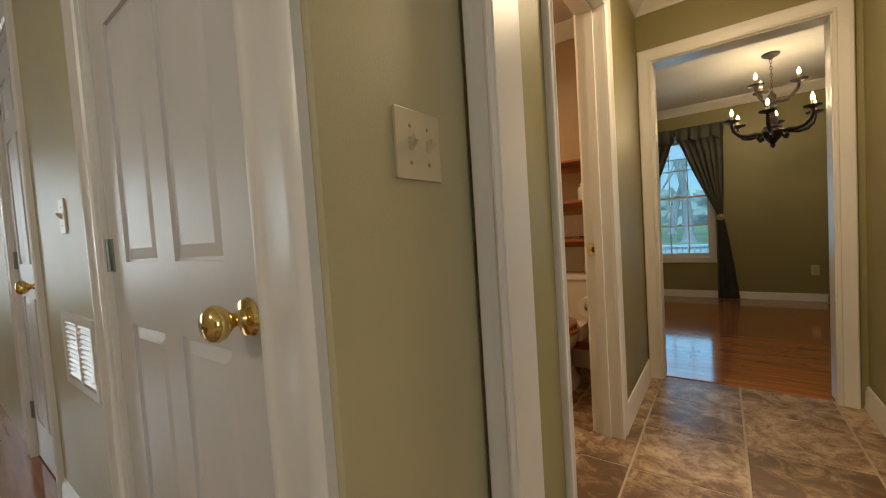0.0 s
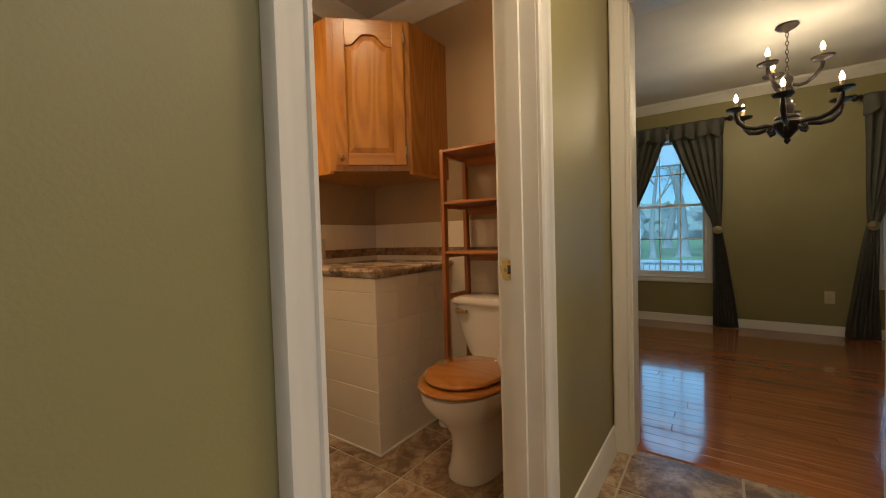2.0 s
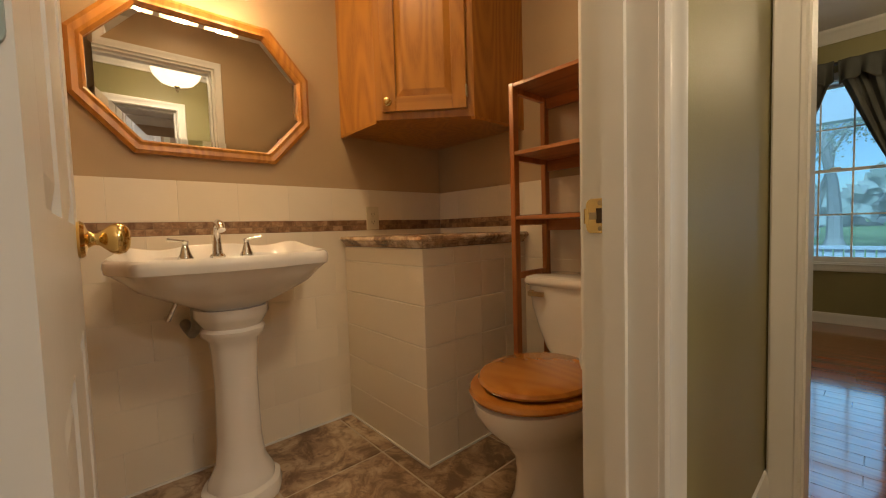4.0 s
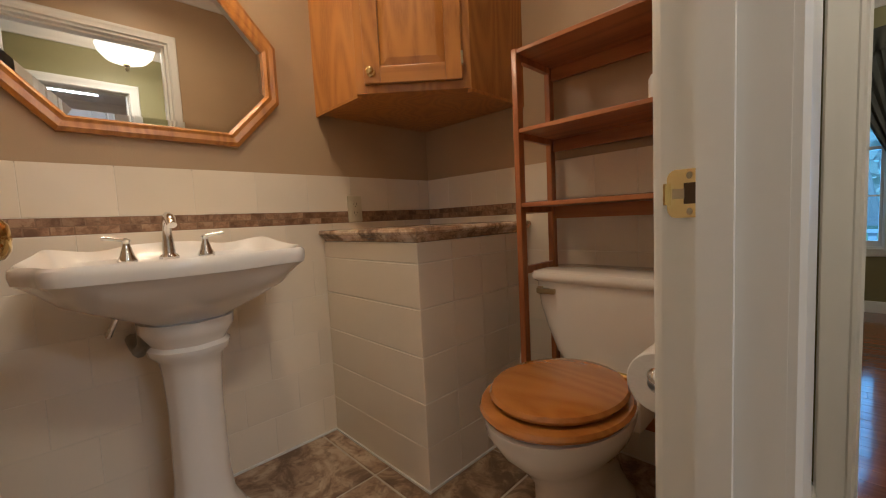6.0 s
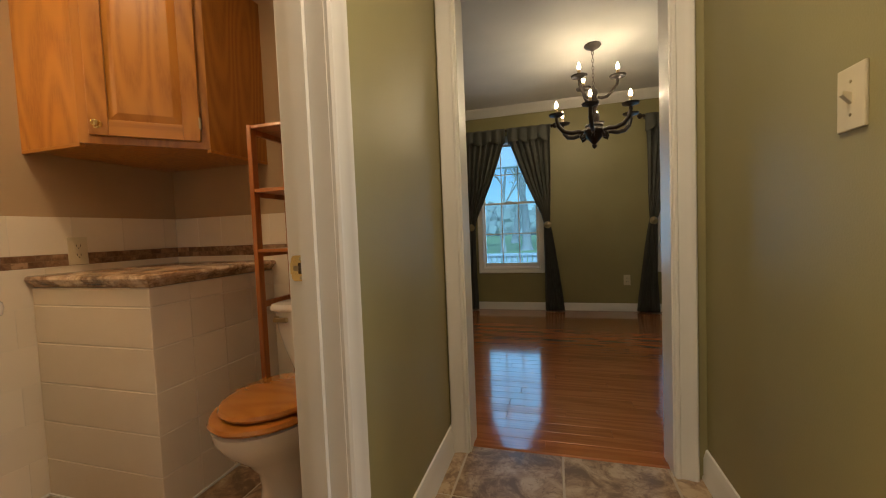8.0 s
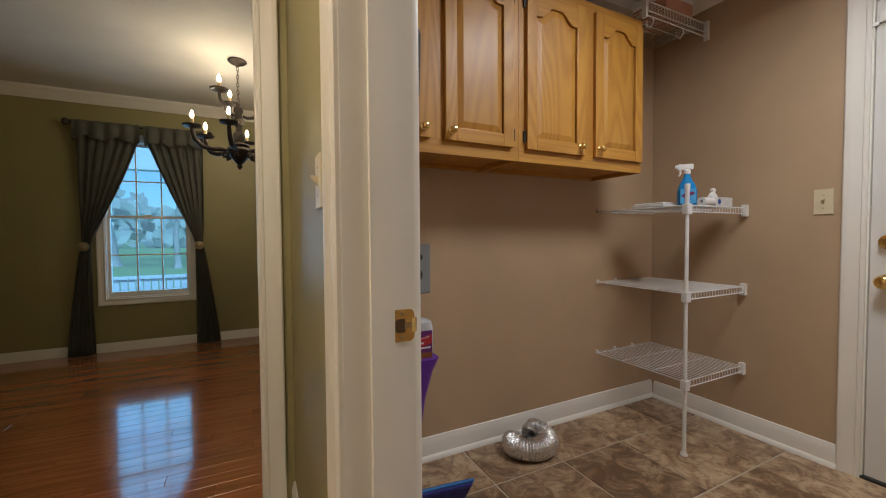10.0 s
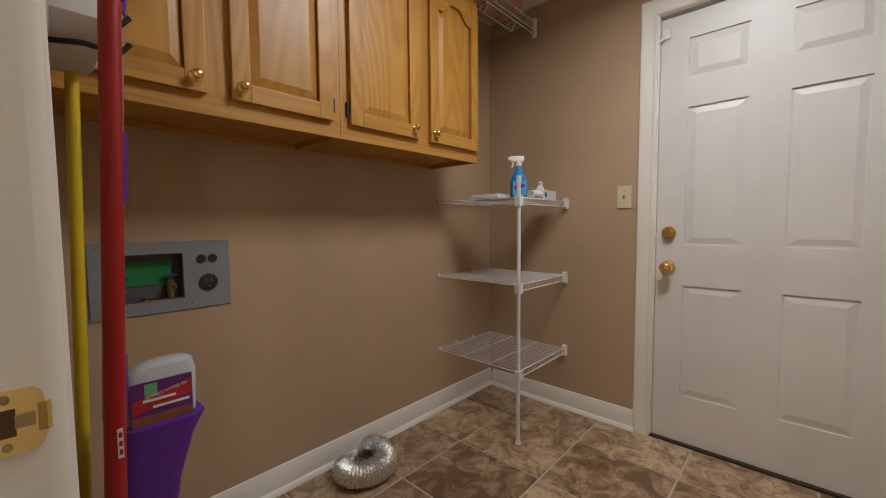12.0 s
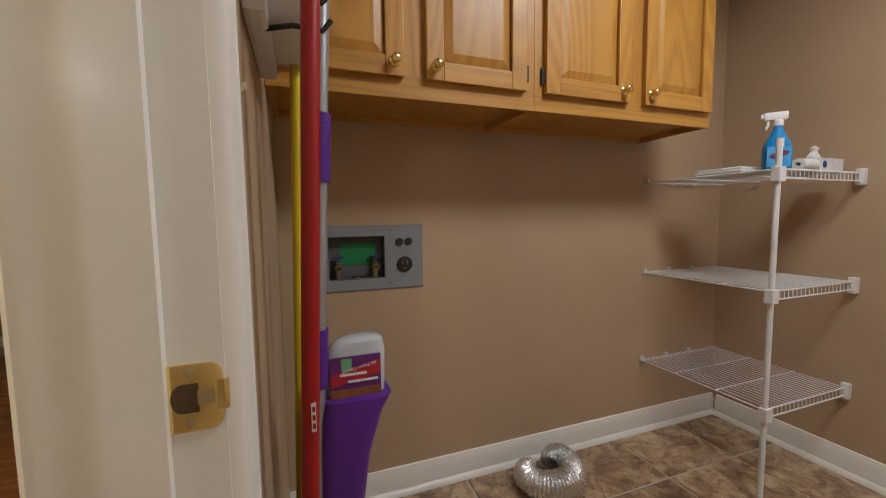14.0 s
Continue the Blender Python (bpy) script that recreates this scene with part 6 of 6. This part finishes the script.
def candle_arm(a, pts, radii, cup):
    radii = [q * 1.3 for q in radii]
    c, s = math.cos(a), math.sin(a)
    arm = part("arm", tube([(r * c, r * s, z) for r, z in pts], radii, 10), DARKMETAL, ch, smooth=True)
    x, y, z = cup[0] * c, cup[0] * s, cup[1]
    part("drip_pan", lathe([(0.001, z - 0.022), (0.012, z - 0.022), (0.024, z - 0.014), (0.056, z - 0.006), (0.062, z + 0.006), (0.055, z + 0.006), (0.016, z), (0.001, z)], 20, at=(x, y, 0)), DARKMETAL, arm, smooth=True)
    part("candle_sleeve", lathe([(0.001, z), (0.0115, z), (0.0115, z + 0.052), (0.001, z + 0.053)], 14, at=(x, y, 0)), CANDLE, arm, "cream candle sleeve", smooth=True)
    b = part("bulb", lathe([(0.001, z + 0.052), (0.008, z + 0.054), (0.0125, z + 0.068), (0.0125, z + 0.076), (0.007, z + 0.094), (0.001, z + 0.108)], 14, at=(x, y, 0)), FLAME, arm, "lit flame bulb", smooth=True)
    b.visible_shadow = False
    return (x, y, z + 0.08)


for k in range(6):
    a = radians(20 + 60 * k)
    candle_arm(a, [(0.075, 1.70), (0.085, 1.675), (0.105, 1.668), (0.115, 1.685), (0.105, 1.698), (0.09, 1.715), (0.13, 1.722), (0.19, 1.712), (0.25, 1.725), (0.29, 1.765), (0.305, 1.815), (0.305, 1.835)], [0.008, 0.009, 0.010, 0.008, 0.009, 0.012, 0.013, 0.013, 0.013, 0.012, 0.011, 0.010], (0.305, 1.855))
for k in range(3):
    a = radians(-10 + 120 * k)
    candle_arm(a, [(0.03, 1.985), (0.06, 1.975), (0.10, 1.98), (0.135, 2.01), (0.172, 2.06), (0.178, 2.095)], [0.008, 0.009, 0.009, 0.009, 0.009, 0.009], (0.178, 2.12))

# ---- outside ----
# Lawn colour is paled to imitate the washed-out outdoor haze.
GRASS = mat("lawn_grass", (0.17, 0.27, 0.09), 0.9, second=(0.22, 0.32, 0.12), scale=0.6, fine=30, bump=0.6)
setting("ground", boxes((-150, 150, 6.41, 300, -0.7, -0.55)), GRASS, "green lawn reaching into the distance", "ground")
PORCH = mat("porch_paint", (0.70, 0.74, 0.78), 0.5, scale=3, fine=60)
setting("porch_floor", boxes((-6, 9, 6.41, 8.5, -0.3, -0.12)), mat("porch_deck", (0.35, 0.36, 0.37), 0.6, scale=3, fine=60), "grey painted porch deck", "porch")
setting("porch_beam", boxes((-6, 9, 8.30, 8.50, 2.03, 2.55)), PORCH, "white painted porch beam on turned columns", "porch")
rail = thing("porch_railing", "low white painted porch railing with close-set square balusters", "railing", (0, 8.38, 0))
part("top_rail", boxes((-5.9, 8.9, -0.045, 0.045, 0.50, 0.54)), PORCH, rail)
part("bottom_rail", boxes((-5.9, 8.9, -0.025, 0.025, 0.0, 0.05)), PORCH, rail)
bal = boxes((-0.036, 0.036, -0.014, 0.014, 0.05, 0.50))
bal_me = mesh_of("baluster", bal, PORCH)
for k in range(120):
    b = new("baluster", bal_me)
    b.location = (-4.5 + 0.088 * k, 0, 0)
    b.parent = rail
for cx in (-3.2, 2.32, 5.6):
    col = thing("porch_column", "white turned porch column", "column", (cx, 8.40, 0))
    part("base", boxes((-0.13, 0.13, -0.13, 0.13, -0.12, 0.02), bevel=0.01), PORCH, col)
    part("shaft", lathe([(0.001, 0.02), (0.10, 0.02), (0.105, 0.05), (0.095, 0.09), (0.095, 1.2), (0.085, 1.87), (0.10, 1.91), (0.001, 1.91)], 24), PORCH, col, smooth=True)
    part("capital", boxes((-0.12, 0.12, -0.12, 0.12, 1.91, 2.0295), bevel=0.01), PORCH, col)
# Bark, leaf and woods colours have the outdoor haze painted in as paleness.
BARK = mat("grey_bark", (0.42, 0.40, 0.38), 0.95, second=(0.30, 0.28, 0.265), scale=5, fine=25, bump=1.0)
LEAF = mat("spring_leaves", (0.38, 0.43, 0.30), 0.8, second=(0.48, 0.50, 0.44), scale=3, fine=15, bump=0.2)
FAR = mat("far_woods", (0.34, 0.38, 0.34), 0.95, second=(0.46, 0.48, 0.46), scale=0.4, fine=4, bump=0.5)


def tree(x, y, h, r, seed, leafy=1.0):
    rnd = random.Random(seed)
    t = thing("tree", "tall lawn tree with bare spreading limbs and sparse leaves", "tree", (x, y, -0.55))
    bm = bmesh.new()
    tips = []

    def grow(p, d, length, rad, depth):
        pts, rr = [p], [rad]
        for k in range(4):
            d = (d + Vector((rnd.uniform(-.18, .18), rnd.uniform(-.18, .18), rnd.uniform(-.05, .14)))).normalized()
            p = p + d * length / 4
            pts.append(p)
            rr.append(rad * (1 - 0.14 * (k + 1)))
        add_tube(bm, pts, rr, 8 if depth < 2 else 5, caps=False)
        if depth == 3:
            tips.extend(pts[1:])
            return
        if depth >= 2:
            tips.append(pts[-1])
        for k in range(4 if depth == 0 else 3):
            nd = (d + Vector((rnd.uniform(-1, 1), rnd.uniform(-1, 1), rnd.uniform(0.0, 0.6)))).normalized()
            grow(pts[rnd.randint(2, 4)], nd, length * rnd.uniform(0.5, 0.75), rr[-1] * rnd.uniform(0.5, 0.75), depth + 1)

    add_tube(bm, [(0, 0, -0.1), (0, 0, 0.15), (0, 0, 0.4)], [r * 1.7, r * 1.25, r], 10, caps=False)
    grow(Vector((0, 0, 0.35)), Vector((0, 0, 1)), h * 0.42, r, 0)
    part("trunk", bm, BARK, t, smooth=True)
    bm = bmesh.new()
    for p in tips:
        for k in range(int(16 * leafy)):
            c = p + Vector((rnd.gauss(0, .5), rnd.gauss(0, .5), rnd.gauss(0, .4)))
            u = Vector((rnd.uniform(-1, 1), rnd.uniform(-1, 1), rnd.uniform(-1, 1))).normalized() * 0.09
            v = u.cross(Vector((rnd.uniform(-1, 1), rnd.uniform(-1, 1), rnd.uniform(-1, 1)))).normalized() * 0.06
            bm.faces.new([bm.verts.new(c + q) for q in (u, v, -u, -v)])
    cr = part("crown", bm, LEAF, t)
    tagged(cr, kind="stuff")


for k, (x, y, h, r) in enumerate(((-1.53, 28.4, 14, 0.31), (-2.9, 26.5, 12, 0.15), (4.2, 25, 12, 0.26), (1.2, 33, 13, 0.32), (6.5, 26, 12, 0.3), (-6.5, 30, 13, 0.32), (-3.6, 42, 14, 0.35), (10.5, 38, 13, 0.3))):
    tree(x, y, h, r, 40 + k, 1.0)
bm = bmesh.new()
rnd = random.Random(9)
for k in range(2600):
    c = Vector((rnd.uniform(-70, 70), rnd.uniform(75, 95), 0))
    c.z = -0.4 + (7.5 + 2.5 * math.sin(c.x * 0.21) + 1.5 * math.sin(c.x * 0.53)) * rnd.random() ** 0.8
    u = Vector((rnd.uniform(-1, 1), rnd.uniform(-.4, .4), rnd.uniform(-1, 1))).normalized() * rnd.uniform(0.6, 1.5)
    v = u.cross(Vector((0.1, 1, 0.1))).normalized() * rnd.uniform(0.5, 1.2)
    bm.faces.new([bm.verts.new(c + q) for q in (u, v, -u, -v)])
tagged(new("far_woods", mesh_of("far_woods", bm, FAR)), "distant line of woods behind the lawn, haze put into its pale colour", "woods", kind="stuff")

# kitchen window far to the west
kw = thing("window_3", "white window on the far kitchen wall", "window", kind="structure")
bm = bmesh.new()
add_casing(bm, "x", KX0, 1, -1.1, -0.1, 0.6, 2.0, four=True)
part("casing", bm, WHITE, kw, smooth=True)
part("sash", boxes((KX0 - 0.09, KX0 - 0.05, -1.1, -1.06, 0.6, 2.0), (KX0 - 0.09, KX0 - 0.05, -0.14, -0.1, 0.6, 2.0), (KX0 - 0.09, KX0 - 0.05, -1.06, -0.14, 0.6, 0.65), (KX0 - 0.09, KX0 - 0.05, -1.06, -0.14, 1.95, 2.0), (KX0 - 0.09, KX0 - 0.05, -1.06, -0.14, 1.28, 1.32)), WHITE, kw)
p = part("pane", boxes((KX0 - 0.072, KX0 - 0.068, -1.06, -0.14, 0.65, 1.95)), PANE, kw)
p.visible_shadow = False

# ---- floors, tile by tile ----
setting("floor_kitchen", boxes((KX0 - 0.15, -2.0, KY0 - 0.2, KY1 + 0.12, -0.1, 0.0)), PLANK, "glossy red brown wooden kitchen floor", "floor")
floor = setting("floor", boxes((-2.0, 3.3, KY0 - 0.2, 3.262, -0.1, -0.004)), GROUT, "slate-look tiled floor with sandy grout", "floor")


def tile_mesh(name, w, h, t, bevel, axis, material):
    """A slab with eased edges, its face at 0 looking along the axis, centred."""
    bm = bmesh.new()
    a = [(-w / 2, -h / 2), (w / 2, -h / 2), (w / 2, h / 2), (-w / 2, h / 2)]
    rings = []
    for ins, d in ((0, -t), (0, -bevel), (bevel, 0)):
        ring = []
        for x, y in a:
            x, y = x - math.copysign(ins, x), y - math.copysign(ins, y)
            ring.append(bm.verts.new({"z": (x, y, d), "x": (d, x, y), "-y": (x, -d, y)}[axis]))
        rings.append(ring)
    for p, q in zip(rings, rings[1:]):
        for k in range(4):
            bm.faces.new((p[k], p[(k + 1) % 4], q[(k + 1) % 4], q[k]))
    bm.faces.new(rings[-1])
    return mesh_of(name, bm, material)


shared = {}


def piece(name, parent, w, h, t, bevel, axis, material, at):
    key = (name, round(w, 3), round(h, 3), axis)
    if key not in shared:
        shared[key] = tile_mesh(name, w, h, t, bevel, axis, material)
    ob = new(name, shared[key])
    ob.location = at
    ob.parent = parent
    return ob


def floor_tiles(x0, x1, y0, y1, ox, oy, sx, sy, shift=0.0):
    """Cut tiles over a rectangle, from a grid through (ox, oy)."""
    gap = 0.009
    i = math.floor((x0 - ox) / sx)
    while ox + i * sx < x1:
        a, b = max(x0, ox + i * sx + gap / 2), min(x1, ox + (i + 1) * sx - gap / 2)
        off = shift * (i % 2) * sy
        j = math.floor((y0 - oy - off) / sy)
        while oy + off + j * sy < y1:
            c, d = max(y0, oy + off + j * sy + gap / 2), min(y1, oy + off + (j + 1) * sy - gap / 2)
            if b - a > 0.02 and d - c > 0.02:
                piece("floor_tile", floor, b - a, d - c, 0.008, 0.002, "z", TILE, ((a + b) / 2, (c + d) / 2, 0.0))
            j += 1
        i += 1


floor_tiles(XW - 0.13, XE + 0.135, -0.6, 3.24, -0.178, 2.505, 0.402, 0.397, 0.0)
floor_tiles(BW, XW - 0.13, 1.50, YN, -1.345, 2.49, 0.40, 0.395)
floor_tiles(LX0, LX1, LY0, LY1 - 0.002, 2.305, 2.527, 0.386, 0.436)
floor_tiles(-2.0, XW - 0.13, -0.6, KY1, -0.172, 0.10, 0.402, 0.402)

# oak strips of the dining room
oak = setting("floor_dining", boxes((DX0 - 0.12, DX1 + 0.12, 3.2625, YF + 0.15, -0.1, -0.004)), PLANK, "glossy red oak strip floor", "floor")
rnd = random.Random(3)
SW = 0.0835
row = 0
y = 3.264
while y < YF:
    d = min(y + SW, YF)
    x = DX0 - rnd.choice((0.1, 0.35, 0.6, 0.8, 0.95))
    while x < DX1:
        ln = rnd.choice((0.75, 0.95, 1.15, 1.4))
        a, b = max(x, DX0), min(x + ln, DX1)
        if b - a > 0.03:
            piece("plank", oak, b - a - 0.0012, d - y - 0.0012, 0.006, 0.0012, "z", PLANK, ((a + b) / 2, (y + d) / 2, 0.0))
        x += ln
    y += SW

# wall tile of the bathroom: six inch squares, a mosaic band and a top row
TS = 0.1485
ROWS = [(0.008 + 0.1476 * k, 0.008 + 0.1476 * (k + 1)) for k in range(6)]
wains = setting("wainscot_west", boxes((BW + 0.0005, XT - 0.0009, 1.50, YN - 0.013, 0, 1.092)), WGROUT, "cream tile wainscot with a brown mosaic band", "wall tile")
wains_n = setting("wainscot_north", boxes((XT - 0.0008, BE - 0.0005, YT + 0.0009, YN - 0.0125, 0, 1.092)), WGROUT, "cream tile wainscot with a brown mosaic band", "wall tile")
for c_, (z0, z1) in enumerate([*ROWS, (0.947, 1.097)]):
    y = 1.502 - (0.10 if c_ % 2 else 0.0)
    while y < YT - 0.02:
        a, b = max(y, 1.502), min(y + 0.20, YT)
        if b - a > 0.02 and not (a > LBY - 0.02 and z1 < 0.80):
            piece("wall_tile", wains, b - a - 0.0014, z1 - z0 - 0.0014, 0.006, 0.0007, "x", WTILE, (XT, (a + b) / 2, (z0 + z1) / 2))
        y += 0.20
x = XT
while x < BE - 0.02:
    b = min(x + TS, BE)
    for z0, z1 in [*ROWS, (0.947, 1.097)]:
        if not (b < LBX + 0.02 and z1 < 0.80):
            piece("wall_tile", wains_n, b - x - 0.0018, z1 - z0 - 0.0018, 0.006, 0.0009, "-y", WTILE, ((x + b) / 2, YT, (z0 + z1) / 2))
    x += TS
MGROUT = mat("brown_mosaic_grout", (0.27, 0.17, 0.10), 0.85, scale=12, fine=200, bump=0.1)
setting("mosaic_bed_west", boxes((XT - 0.0020, XT - 0.0005, 1.502, YT, 0.8955, 0.9455)), MGROUT, "brown grout bed of the mosaic band", "wall tile")
setting("mosaic_bed_north", boxes((XT, BE - 0.001, YT + 0.0005, YT + 0.0020, 0.8955, 0.9455)), MGROUT, "brown grout bed of the mosaic band", "wall tile")
for r_, (z0, z1) in enumerate(((0.8955, 0.9205), (0.9205, 0.9455))):
    y = 1.502 - (0.025 if r_ else 0.0)
    while y < YT - 0.005:
        a, b = max(y, 1.502), min(y + 0.05, YT)
        if b - a > 0.006:
            piece("mosaic_brick", wains, b - a - 0.002, z1 - z0 - 0.002, 0.005, 0.001, "x", MOSAIC, (XT, (a + b) / 2, (z0 + z1) / 2))
        y += 0.05
    x = XT - (0.025 if r_ else 0.0)
    while x < BE - 0.005:
        a, b = max(x, XT), min(x + 0.05, BE)
        if b - a > 0.006:
            piece("mosaic_brick", wains_n, b - a - 0.002, z1 - z0 - 0.002, 0.005, 0.001, "-y", MOSAIC, ((a + b) / 2, YT, (z0 + z1) / 2))
        x += 0.05

# tiles on the ledge: one long tile a course on the front, four on the side
LROWS = [(0.002, 0.148), (0.151, 0.297), (0.300, 0.450), (0.453, 0.606), (0.609, 0.752), (0.755, 0.818)]
for z0, z1 in LROWS:
    piece("wall_tile", ledge, LBX - XT - 0.0014, z1 - z0 - 0.0004, 0.008, 0.0022, "-y", WTILE, ((XT + LBX) / 2, LBY, (z0 + z1) / 2))
    w = (YT - LBY) / 4
    for k in range(4):
        piece("wall_tile", ledge, w - 0.0012, z1 - z0 - 0.0004, 0.008, 0.0016, "x", WTILE, (LBX, LBY + w * (k + 0.5), (z0 + z1) / 2))
trim("trim_caulk", boxes((XT, LBX + 0.004, LBY - 0.006, LBY - 0.0005, 0.0005, 0.008), (LBX + 0.0005, LBX + 0.006, LBY - 0.006, YT, 0.0005, 0.008), (XT + 0.0005, XT + 0.007, 1.50, LBY - 0.007, 0.0005, 0.008)), "white caulk line at the foot of the tiles")
